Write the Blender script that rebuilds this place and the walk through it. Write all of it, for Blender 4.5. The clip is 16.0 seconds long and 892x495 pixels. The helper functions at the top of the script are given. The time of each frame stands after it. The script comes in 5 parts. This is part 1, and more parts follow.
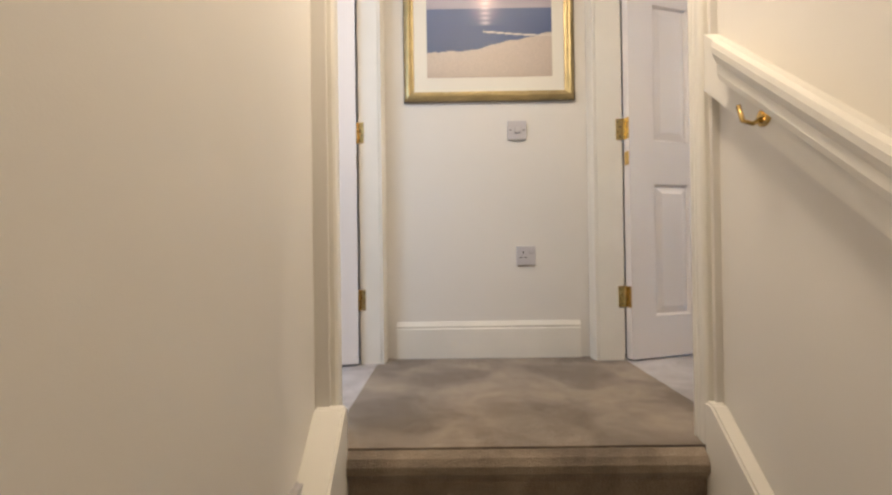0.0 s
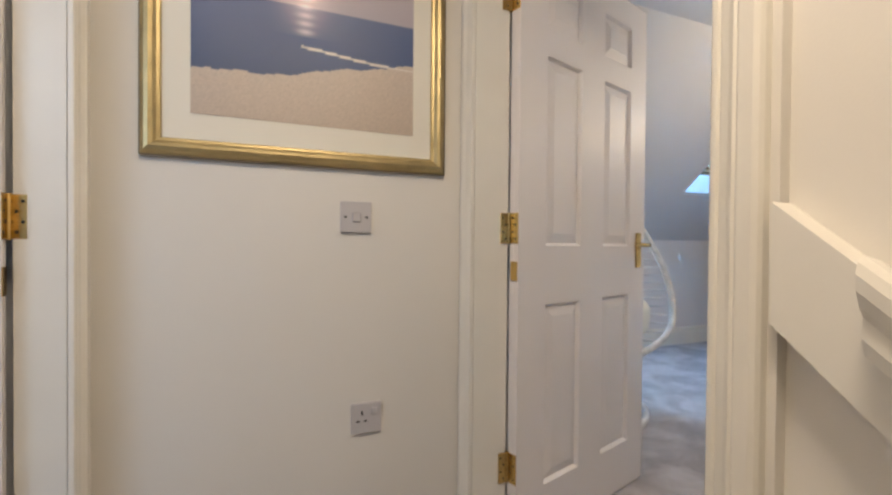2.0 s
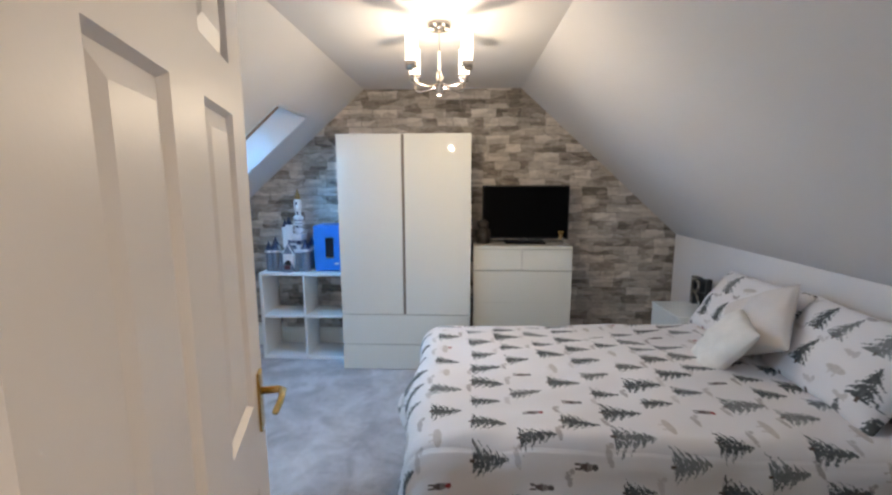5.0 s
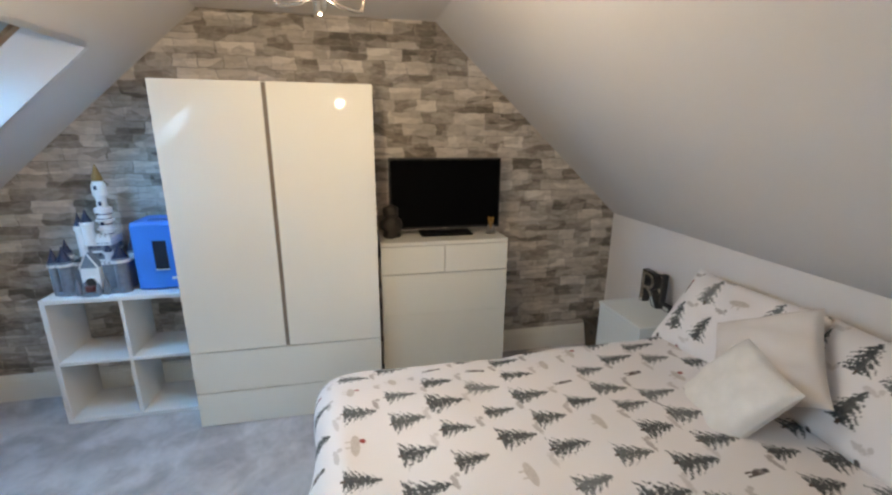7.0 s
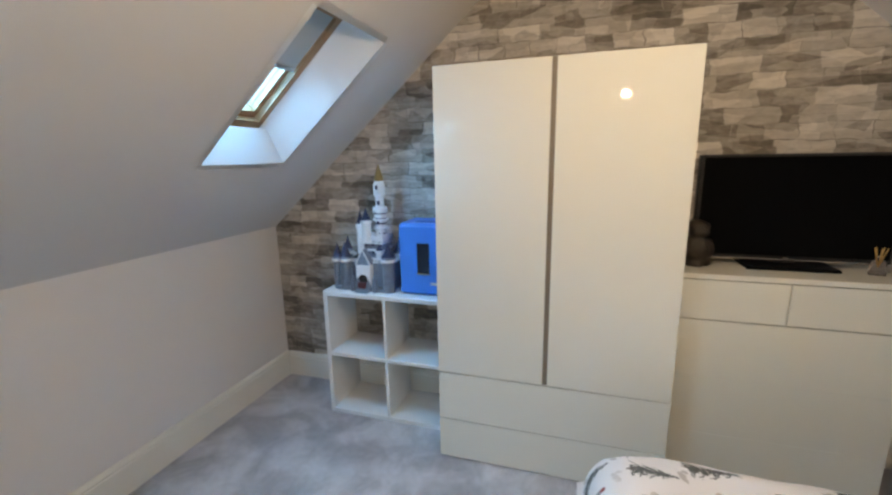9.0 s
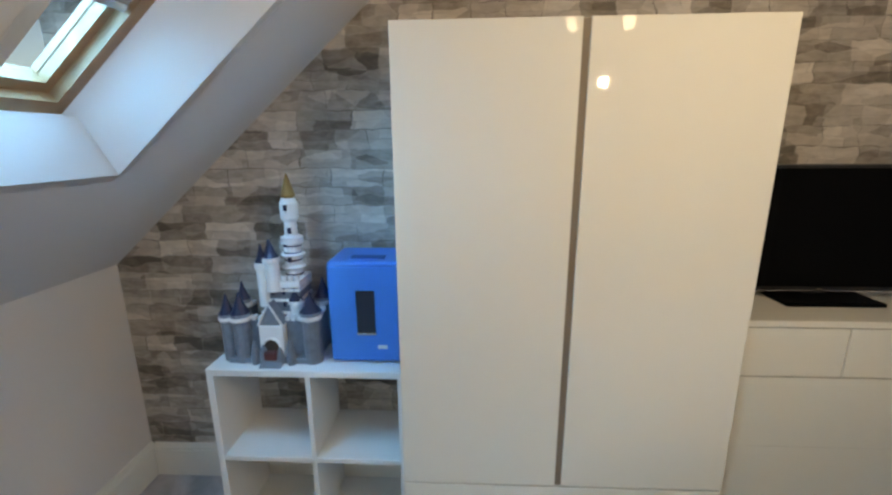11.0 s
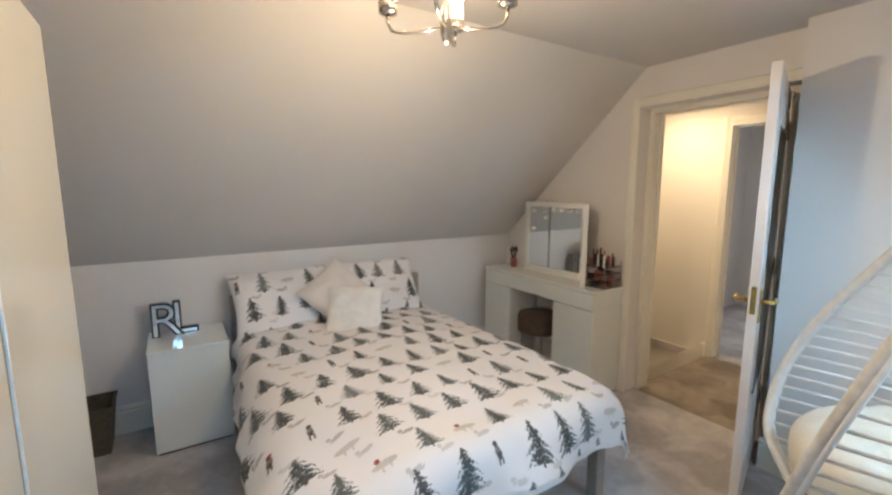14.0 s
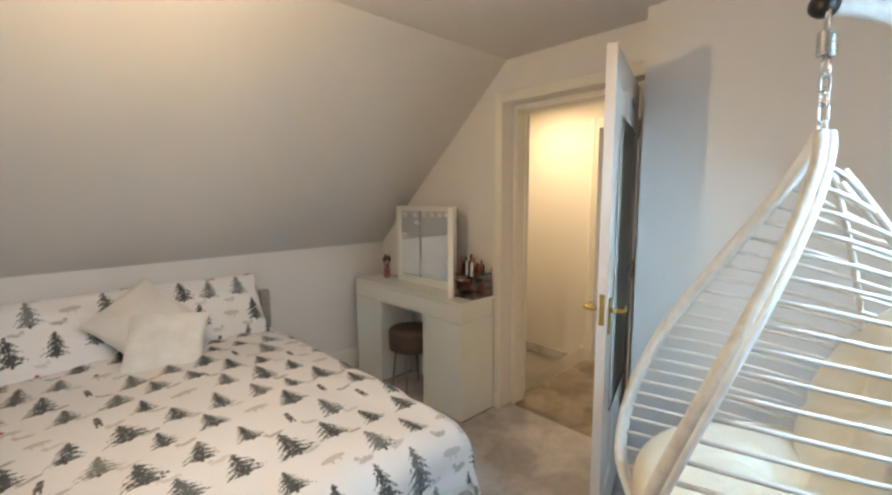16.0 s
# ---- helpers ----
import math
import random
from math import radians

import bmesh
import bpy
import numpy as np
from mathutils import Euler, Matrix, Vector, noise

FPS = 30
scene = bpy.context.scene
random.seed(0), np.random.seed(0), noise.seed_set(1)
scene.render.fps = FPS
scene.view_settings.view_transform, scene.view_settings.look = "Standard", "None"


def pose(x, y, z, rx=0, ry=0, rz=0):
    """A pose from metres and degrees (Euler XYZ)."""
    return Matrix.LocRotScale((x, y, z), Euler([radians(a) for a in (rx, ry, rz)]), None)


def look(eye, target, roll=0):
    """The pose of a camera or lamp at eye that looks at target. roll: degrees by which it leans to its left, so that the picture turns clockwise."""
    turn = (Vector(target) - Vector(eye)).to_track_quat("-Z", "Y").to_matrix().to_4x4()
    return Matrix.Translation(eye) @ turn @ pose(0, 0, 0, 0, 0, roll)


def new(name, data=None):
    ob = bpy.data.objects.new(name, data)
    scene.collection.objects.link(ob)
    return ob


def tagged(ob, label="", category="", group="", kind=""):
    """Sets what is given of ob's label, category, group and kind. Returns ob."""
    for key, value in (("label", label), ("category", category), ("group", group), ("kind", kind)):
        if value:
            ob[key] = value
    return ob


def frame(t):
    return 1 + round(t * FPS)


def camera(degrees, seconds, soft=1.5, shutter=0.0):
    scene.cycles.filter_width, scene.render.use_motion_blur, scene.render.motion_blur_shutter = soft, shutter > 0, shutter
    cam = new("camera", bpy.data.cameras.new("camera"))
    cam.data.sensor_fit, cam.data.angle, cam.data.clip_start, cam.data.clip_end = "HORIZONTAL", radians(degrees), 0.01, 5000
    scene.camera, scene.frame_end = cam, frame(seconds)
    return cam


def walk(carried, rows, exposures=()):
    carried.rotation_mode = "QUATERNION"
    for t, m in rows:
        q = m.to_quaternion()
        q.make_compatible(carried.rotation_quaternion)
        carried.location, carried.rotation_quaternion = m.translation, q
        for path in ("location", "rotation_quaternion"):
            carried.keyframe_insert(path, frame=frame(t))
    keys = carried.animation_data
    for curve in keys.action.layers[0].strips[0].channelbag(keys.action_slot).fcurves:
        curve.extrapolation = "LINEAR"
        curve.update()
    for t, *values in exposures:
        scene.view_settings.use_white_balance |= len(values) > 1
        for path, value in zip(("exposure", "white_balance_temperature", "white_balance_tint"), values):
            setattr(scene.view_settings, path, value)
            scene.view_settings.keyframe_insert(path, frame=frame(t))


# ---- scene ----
cam = camera(92.2, 16.0, soft=2.4)
PATH = [
    (0, (-0.863, 0.169, 0.514), (-0.874, 2.169, 0.524), -0.8),
    (0.5, (-0.848, 0.345, 0.669), (-0.814, 2.345, 0.675), -1.0),
    (1, (-0.818, 0.579, 0.746), (-0.593, 2.567, 0.754), -0.5),
    (1.5, (-0.772, 0.809, 0.865), (-0.314, 2.756, 0.863), -0.0),
    (2, (-0.753, 0.935, 1.003), (-0.009, 2.791, 0.98), 0.5),
    (2.5, (-0.671, 1.148, 1.061), (0.345, 2.87, 1.015), 0.3),
    (3, (-0.617, 1.312, 1.177), (0.635, 2.865, 1.034), -0.3),
    (3.5, (-0.557, 1.426, 1.292), (0.953, 2.714, 1.045), -0.2),
    (4, (-0.45, 1.56, 1.408), (1.305, 2.474, 1.115), -0.4),
    (4.5, (-0.38, 1.696, 1.476), (1.535, 2.193, 1.18), -0.5),
    (5, (-0.273, 1.819, 1.484), (1.703, 1.905, 1.186), -0.1),
    (5.2, (-0.21, 1.839, 1.478), (1.767, 1.778, 1.18), -0.3),
    (7.3, (0.77, 1.904, 1.625), (2.657, 1.494, 1.103), 0.5),
    (7.5, (0.827, 1.939, 1.572), (2.748, 1.653, 1.091), 0.0),
    (8, (1.013, 1.947, 1.525), (2.955, 2.074, 1.065), -0.7),
    (8.5, (1.138, 1.996, 1.49), (3.026, 2.498, 1.06), -1.2),
    (8.7, (1.144, 2.065, 1.472), (3.006, 2.666, 1.057), -1.0),
    (11, (1.787, 2.581, 1.543), (3.727, 2.676, 1.068), -0.4),
    (11.2, (1.867, 2.668, 1.521), (3.778, 2.293, 1.068), 0.2),
    (11.5, (2.032, 2.747, 1.522), (3.711, 1.766, 1.054), 0.4),
    (12, (2.301, 2.864, 1.488), (3.328, 1.199, 1.072), -0.3),
    (12.5, (2.455, 2.99, 1.488), (2.878, 1.075, 1.099), -0.2),
    (13, (2.614, 3.063, 1.468), (2.335, 1.117, 1.103), -0.1),
    (13.5, (2.708, 3.076, 1.485), (1.924, 1.268, 1.146), -0.0),
    (14, (2.753, 3.122, 1.486), (1.684, 1.454, 1.208), 0.0),
    (14.5, (2.761, 3.167, 1.504), (1.572, 1.579, 1.242), 0.0),
    (15, (2.713, 3.189, 1.49), (1.449, 1.658, 1.249), 0.1),
    (15.5, (2.542, 3.148, 1.455), (1.2, 1.684, 1.216), -0.1),
    (16, (2.228, 3.073, 1.449), (0.855, 1.64, 1.204), -0.3),
]
EXPOSURES = [(0.0, 0.5, 6200, 10), (0.5, 0.36, 6300, 10), (1.0, 0.27, 6300, 10), (2.0, 0.1, 6200, 10), (2.5, -0.15, 6200, 10), (3.0, -0.2, 6500, 10), (4.0, -0.08, 6600, 10), (5.0, -0.1, 6500, 10), (7.5, 0.0, 7700, 10), (8.5, -0.05, 7800, 10), (11.0, -0.27, 8000, 8), (11.5, -0.05, 9300, 10), (12.5, -0.06, 8600, 10), (13.5, 0.1, 7800, 10), (14.5, 0.0, 7900, 10), (15.5, 0.0, 8100, 10), (16.0, 0.03, 8500, 10)]
walk(cam, [(t, look(e, g, r)) for t, e, g, r in PATH], EXPOSURES)

# ---- world and lights ----
world = bpy.data.worlds.new("sky_world")
scene.world = world
world.use_nodes = True
wn = world.node_tree
sky = wn.nodes.new("ShaderNodeTexSky")
sky.sky_type, sky.sun_disc = "NISHITA", False
sky.sun_elevation, sky.sun_rotation = radians(35), radians(200)
wn.links.new(sky.outputs[0], wn.nodes["Background"].inputs[0])
wn.nodes["Background"].inputs[1].default_value = 0.12

WARM = (1.0, 0.82, 0.60)
CHAND = Vector((2.0, 1.95, 0.0))


def lamp(name, kind, m, watts, colour, **kw):
    data = bpy.data.lights.new(name, kind)
    data.energy, data.color = watts, colour
    for key, value in kw.items():
        if key == "radius":
            data.shadow_soft_size = value
        elif key == "size":
            data.shape, data.size, data.size_y = "RECTANGLE", value[0], value[1]
    ob = new(name, data)
    ob.matrix_world = m
    return ob


BULBS = [CHAND + Vector((0.185 * math.cos(radians(a)), 0.185 * math.sin(radians(a)), 2.085)) for a in (48, 138, 228, 318)]
lamp("landing_light", "AREA", Matrix.Translation((-0.68, 1.0, 2.195)), 13.5, (1.0, 0.80, 0.58), size=(0.24, 0.24))
# chandelier: added unseen point below the hub, stands in for most of the tubes' light
lamp("chandelier_stand_in", "POINT", Matrix.Translation((CHAND.x, CHAND.y, 1.81)), 18.5, WARM, radius=0.02)
lamp("roof_window_daylight", "AREA", look((2.66, 3.57, 2.00), (2.66, 2.912, 1.248)), 62, (0.16, 0.50, 1.0), size=(0.62, 0.80))
lamp("chair_window_daylight", "AREA", look((0.895, 3.57, 2.00), (0.895, 2.912, 1.248)), 125, (0.34, 0.64, 1.0), size=(0.62, 0.80))
lamp("side_room_daylight", "AREA", look((-2.2, 0.68, 1.5), (-1.7, 2.1, 1.0)), 15, (0.66, 0.80, 1.0), size=(1.2, 1.0))


# ---- materials ----
def mat(name, colour, rough=0.5, metal=0.0, vary=0.06, scale=3.0, bump=0.0, bscale=200.0, coat=0.0, colour2=None, detail=4.0, emit=None, trans=0.0):
    """A painted or coated surface: two scales of tone and a fine relief."""
    m = bpy.data.materials.new(name)
    m.use_nodes = True
    n, l = m.node_tree.nodes, m.node_tree.links
    p = n["Principled BSDF"]
    p.inputs["Roughness"].default_value, p.inputs["Metallic"].default_value = rough, metal
    p.inputs["Coat Weight"].default_value = coat
    p.inputs["Coat Roughness"].default_value = 0.02
    p.inputs["Transmission Weight"].default_value = trans
    tc = n.new("ShaderNodeTexCoord")
    if vary or colour2:
        big = n.new("ShaderNodeTexNoise")
        big.inputs["Scale"].default_value, big.inputs["Detail"].default_value = scale, detail
        l.new(tc.outputs["Object"], big.inputs["Vector"])
        ramp = n.new("ShaderNodeValToRGB")
        ramp.color_ramp.elements[0].position, ramp.color_ramp.elements[1].position = 0.3, 0.7
        a = colour2 or [c * (1 - vary) for c in colour]
        b = colour if colour2 else [min(1, c * (1 + vary)) for c in colour]
        ramp.color_ramp.elements[0].color, ramp.color_ramp.elements[1].color = (*a, 1), (*b, 1)
        l.new(big.outputs["Fac"], ramp.inputs["Fac"])
        l.new(ramp.outputs["Color"], p.inputs["Base Color"])
        mr = n.new("ShaderNodeMapRange")
        mr.inputs["To Min"].default_value, mr.inputs["To Max"].default_value = max(0.02, rough - 0.07), min(1, rough + 0.07)
        l.new(big.outputs["Fac"], mr.inputs["Value"])
        l.new(mr.outputs["Result"], p.inputs["Roughness"])
    else:
        p.inputs["Base Color"].default_value = (*colour, 1)
    if bump:
        fine = n.new("ShaderNodeTexNoise")
        fine.inputs["Scale"].default_value, fine.inputs["Detail"].default_value = bscale, 3
        l.new(tc.outputs["Object"], fine.inputs["Vector"])
        bp = n.new("ShaderNodeBump")
        bp.inputs["Strength"].default_value, bp.inputs["Distance"].default_value = bump, 0.004
        l.new(fine.outputs["Fac"], bp.inputs["Height"])
        l.new(bp.outputs["Normal"], p.inputs["Normal"])
    if emit:
        p.inputs["Emission Color"].default_value, p.inputs["Emission Strength"].default_value = (*emit[:3], 1), emit[3]
    return m


M_WALL = mat("cream_wall_paint", (0.78, 0.75, 0.70), 0.75, vary=0.025, scale=1.4, bump=0.05, bscale=260)
M_WALL_ROOM = mat("white_wall_paint", (0.80, 0.77, 0.76), 0.75, vary=0.025, scale=1.4, bump=0.05, bscale=260)
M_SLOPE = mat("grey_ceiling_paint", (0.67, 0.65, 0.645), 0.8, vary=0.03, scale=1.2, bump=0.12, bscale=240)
M_TRIM = mat("white_gloss_trim", (0.84, 0.81, 0.74), 0.32, vary=0.03, scale=5, bump=0.04, bscale=60)
M_DOOR = mat("white_door_paint", (0.84, 0.80, 0.79), 0.42, vary=0, bump=0.05, bscale=130)
M_GLOSS = mat("white_gloss_lacquer", (0.82, 0.80, 0.72), 0.03, vary=0, bump=0.01, bscale=7, coat=0.3)
M_GLOSS_COOL = mat("cool_white_gloss", (0.80, 0.83, 0.81), 0.08, vary=0, bump=0.01, bscale=7, coat=0.3)
M_LAM = mat("white_laminate", (0.86, 0.86, 0.85), 0.4, vary=0.02, scale=5)
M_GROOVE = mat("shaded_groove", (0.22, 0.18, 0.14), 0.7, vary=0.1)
M_DARK = mat("dark_gap", (0.03, 0.025, 0.02), 0.8, vary=0.2)
M_BRASS = mat("polished_brass", (0.66, 0.46, 0.17), 0.24, 1.0, vary=0.12, scale=30)
M_CHROME = mat("brushed_nickel", (0.62, 0.58, 0.54), 0.22, 1.0, vary=0.06, scale=40)
M_STEEL = mat("zinc_steel", (0.70, 0.70, 0.70), 0.2, 1.0, vary=0.1, scale=60)
M_PLASTIC = mat("white_plastic", (0.80, 0.79, 0.80), 0.35, vary=0.02)
M_PLATE = mat("grey_white_plastic", (0.56, 0.54, 0.55), 0.3, vary=0.02)
M_BLACK = mat("black_gloss_screen", (0.003, 0.003, 0.0035), 0.35, vary=0.1)
M_BLACK.node_tree.nodes["Principled BSDF"].inputs["Specular IOR Level"].default_value = 0.04
M_SMOKE = mat("smoked_glass", (0.022, 0.028, 0.042), 0.12, vary=0.1)
M_BLACKP = mat("black_plastic", (0.012, 0.012, 0.013), 0.35, vary=0.15)
M_MIRROR = mat("mirror_silver", (0.90, 0.92, 0.91), 0.015, 1.0, vary=0)
M_BLUE = mat("blue_plastic", (0.025, 0.22, 0.72), 0.35, vary=0.05, scale=6)
M_BLUE_SHADE = mat("shaded_blue_plastic", (0.010, 0.085, 0.33), 0.5, vary=0.05)
M_BED = mat("grey_washed_wood", (0.34, 0.31, 0.28), 0.5, vary=0.18, scale=12, bump=0.2, bscale=60)
M_PINE = mat("pine_frame", (0.34, 0.19, 0.095), 0.45, vary=0.15, scale=14)
M_REVEAL = mat("white_reveal_paint", (0.82, 0.83, 0.84), 0.7, vary=0.02, scale=2)
M_BLIND = mat("grey_roller_blind", (0.42, 0.47, 0.50), 0.85, vary=0.05, scale=8, bump=0.1, bscale=300)
M_MATT = mat("white_mattress", (0.78, 0.77, 0.76), 0.9, vary=0.04, bump=0.2)
M_CUSH = mat("cream_fur_cushion", (0.90, 0.88, 0.85), 0.95, vary=0.05, scale=16, bump=1.0, bscale=420)
M_CUSH2 = mat("beige_cushion", (0.74, 0.69, 0.66), 0.9, vary=0.04, scale=10, bump=0.5, bscale=300)
M_SEATC = mat("ivory_seat_pad", (0.84, 0.81, 0.72), 0.85, vary=0.05, scale=5, bump=0.3, bscale=120)
M_CANE = mat("white_painted_cane", (0.84, 0.83, 0.82), 0.45, vary=0.06, scale=30, bump=0.3, bscale=150)
M_CANE_GREY = mat("grey_bound_cane", (0.70, 0.67, 0.63), 0.6, vary=0.15, scale=30, bump=0.4, bscale=150)
M_BROWN = mat("brown_woven_bin", (0.085, 0.065, 0.045), 0.8, vary=0.25, scale=40, bump=0.6, bscale=160)
M_STOOL = mat("taupe_velvet", (0.095, 0.065, 0.052), 0.9, vary=0.15, scale=20, bump=0.3)
M_GOLD = mat("gold_frame", (0.50, 0.40, 0.20), 0.42, 0.85, vary=0.15, scale=18, bump=0.08, bscale=120)
M_PEWTER = mat("pewter_frame_edge", (0.22, 0.18, 0.12), 0.4, 0.8, vary=0.15, scale=18)
M_MOUNT = mat("cream_mount_board", (0.84, 0.80, 0.70), 0.85, vary=0.02)
M_CASTLE_W = mat("white_toy_brick", (0.82, 0.82, 0.82), 0.35, vary=0.04, scale=30)
M_CASTLE_G = mat("grey_toy_brick", (0.17, 0.20, 0.245), 0.4, vary=0.12, scale=40)
M_CASTLE_B = mat("navy_toy_roof", (0.012, 0.02, 0.06), 0.35, vary=0.2, scale=30)
M_CASTLE_GOLD = mat("gold_toy_spire", (0.27, 0.165, 0.05), 0.4, vary=0.1)
M_DARKRED = mat("dark_red_bits", (0.12, 0.03, 0.03), 0.5, vary=0.2)
M_PINK = mat("rose_cosmetics", (0.42, 0.14, 0.13), 0.4, vary=0.3, scale=60)
M_AMBER = mat("amber_reeds", (0.55, 0.33, 0.10), 0.6, vary=0.1)
M_FIG = mat("dark_brown_resin", (0.025, 0.018, 0.013), 0.5, vary=0.35, scale=50, bump=0.5, bscale=120)
M_FROST = mat("frosted_lit_glass", (1, 0.97, 0.92), 0.6, vary=0, emit=(*WARM, 14.0))
M_OPAL = mat("lit_opal_glass", (1, 0.97, 0.92), 0.5, vary=0, emit=(*WARM, 6.0))


def glass(name, tint=(0.95, 0.97, 0.98), rough=0.02):
    m = mat(name, tint, rough, vary=0, trans=1.0)
    m.node_tree.nodes["Principled BSDF"].inputs["IOR"].default_value = 1.25
    return m


M_GLASS = glass("clear_glass")
M_ACRYL = glass("clear_acrylic", (0.93, 0.9, 0.9), 0.08)


def carpet(name, dark, light, tuft):
    m = mat(name, light, 0.95, vary=0.1, scale=3.6, colour2=dark, detail=6)
    n, l = m.node_tree.nodes, m.node_tree.links
    p = n["Principled BSDF"]
    p.inputs["Sheen Weight"].default_value = 0.3
    tc = n["Texture Coordinate"]
    big = n["Noise Texture"]
    el = n["Color Ramp"].color_ramp.elements
    el[0].position, el[1].position = 0.40, 0.62
    big.inputs["Distortion"].default_value = 0.6
    fine = n.new("ShaderNodeTexNoise")
    fine.inputs["Scale"].default_value, fine.inputs["Detail"].default_value = tuft, 3
    mid = n.new("ShaderNodeTexNoise")
    mid.inputs["Scale"].default_value, mid.inputs["Detail"].default_value, mid.inputs["Distortion"].default_value = 11, 5, 1.5
    l.new(tc.outputs["Object"], fine.inputs["Vector"])
    l.new(tc.outputs["Object"], mid.inputs["Vector"])
    mix = n.new("ShaderNodeMix")
    mix.data_type, mix.blend_type = "RGBA", "OVERLAY"
    mix.inputs["Factor"].default_value = 0.55
    add = n.new("ShaderNodeMath")
    add.operation = "MULTIPLY_ADD"
    add.inputs[1].default_value = 0.5
    half = n.new("ShaderNodeMath")
    half.operation = "MULTIPLY"
    half.inputs[1].default_value = 0.5
    l.new(mid.outputs["Fac"], half.inputs[0])
    l.new(fine.outputs["Fac"], add.inputs[0])
    l.new(half.outputs[0], add.inputs[2])
    l.new(n["Color Ramp"].outputs["Color"], mix.inputs["A"])
    l.new(add.outputs[0], mix.inputs["B"])
    l.new(mix.outputs["Result"], p.inputs["Base Color"])
    bp = n.new("ShaderNodeBump")
    bp.inputs["Strength"].default_value, bp.inputs["Distance"].default_value = 0.9, 0.008
    l.new(add.outputs[0], bp.inputs["Height"])
    l.new(bp.outputs["Normal"], p.inputs["Normal"])
    return m


M_CARPET = carpet("lilac_grey_carpet", (0.38, 0.355, 0.36), (0.59, 0.56, 0.565), 240)
M_CARPET_L = carpet("taupe_carpet", (0.165, 0.128, 0.095), (0.34, 0.275, 0.21), 240)


def wallpaper():
    """Printed split-stone wallpaper: thin courses of uneven grey and beige stones with dark joints."""
    m = bpy.data.materials.new("stone_print_wallpaper")
    m.use_nodes = True
    n, l = m.node_tree.nodes, m.node_tree.links
    p = n["Principled BSDF"]
    p.inputs["Roughness"].default_value = 0.75
    tc = n.new("ShaderNodeTexCoord")
    sep = n.new("ShaderNodeSeparateXYZ")
    l.new(tc.outputs["Object"], sep.inputs[0])
    comb = n.new("ShaderNodeCombineXYZ")
    l.new(sep.outputs["Y"], comb.inputs["X"])
    l.new(sep.outputs["Z"], comb.inputs["Y"])
    wob = n.new("ShaderNodeTexNoise")
    wob.inputs["Scale"].default_value, wob.inputs["Detail"].default_value = 13, 7
    l.new(comb.outputs[0], wob.inputs["Vector"])
    shift = n.new("ShaderNodeVectorMath")
    shift.operation = "MULTIPLY_ADD"
    shift.inputs[1].default_value = (0.060, 0.027, 0)
    l.new(wob.outputs["Color"], shift.inputs[0])
    l.new(comb.outputs[0], shift.inputs[2])

    def scalar(op, a, b, c=None):
        node = n.new("ShaderNodeMath")
        node.operation = op
        for slot, val in zip(node.inputs, (a, b, c)):
            if val is None:
                continue
            if isinstance(val, (int, float)):
                slot.default_value = val
            else:
                l.new(val, slot)
        return node.outputs[0]

    def bricks(width, height, off, sq, joint_w):
        b = n.new("ShaderNodeTexBrick")
        b.offset, b.offset_frequency, b.squash, b.squash_frequency = off, 2, sq, 3
        b.inputs["Scale"].default_value = 1.0
        b.inputs["Brick Width"].default_value, b.inputs["Row Height"].default_value = width, height
        b.inputs["Mortar Size"].default_value, b.inputs["Mortar Smooth"].default_value = joint_w, 0.6
        b.inputs["Color1"].default_value, b.inputs["Color2"].default_value = (0, 0, 0, 1), (1, 1, 1, 1)
        b.inputs["Mortar"].default_value = (0.5, 0.5, 0.5, 1)
        l.new(shift.outputs[0], b.inputs["Vector"])
        return b

    def streaks(sx, sy, scale, detail, rough):
        mp = n.new("ShaderNodeMapping")
        mp.inputs["Scale"].default_value = (sx, sy, 1)
        l.new(comb.outputs[0], mp.inputs["Vector"])
        t = n.new("ShaderNodeTexNoise")
        t.inputs["Scale"].default_value, t.inputs["Detail"].default_value, t.inputs["Roughness"].default_value = scale, detail, rough
        t.inputs["Distortion"].default_value = 0.4
        l.new(mp.outputs[0], t.inputs["Vector"])
        return t.outputs["Fac"]

    b1 = bricks(0.21, 0.073, 0.43, 0.62, 0.0028)
    b2 = bricks(0.155, 0.0365, 0.37, 1.7, 0.0016)
    # slivers of split stone, long and flat
    mp = n.new("ShaderNodeMapping")
    mp.inputs["Scale"].default_value = (8.5, 25.0, 1)
    l.new(shift.outputs[0], mp.inputs["Vector"])
    cell = n.new("ShaderNodeTexVoronoi")
    cell.voronoi_dimensions = "2D"
    cell.inputs["Scale"].default_value = 1.0
    l.new(mp.outputs[0], cell.inputs["Vector"])
    tint = n.new("ShaderNodeSeparateColor")
    l.new(cell.outputs["Color"], tint.inputs[0])
    grain = streaks(1.0, 2.2, 20, 6, 0.6)
    cloud = streaks(1.0, 1.6, 5, 4, 0.5)
    v = scalar("MULTIPLY_ADD", b1.outputs["Color"], 0.56, -0.36)
    v = scalar("MULTIPLY_ADD", b2.outputs["Color"], 0.24, v)
    v = scalar("MULTIPLY_ADD", tint.outputs[0], 0.34, v)
    v = scalar("MULTIPLY_ADD", grain, 0.50, v)
    v = scalar("MULTIPLY_ADD", cloud, 0.10, v)
    tone = n.new("ShaderNodeValToRGB")
    e = tone.color_ramp.elements
    e[0].position, e[0].color = 0.08, (0.13, 0.11, 0.09, 1)
    e[1].position, e[1].color = 0.92, (0.76, 0.70, 0.63, 1)
    for pos, col in ((0.27, (0.25, 0.215, 0.18, 1)), (0.5, (0.44, 0.39, 0.34, 1)), (0.72, (0.60, 0.54, 0.48, 1))):
        k = e.new(pos)
        k.color = col
    l.new(v, tone.inputs["Fac"])
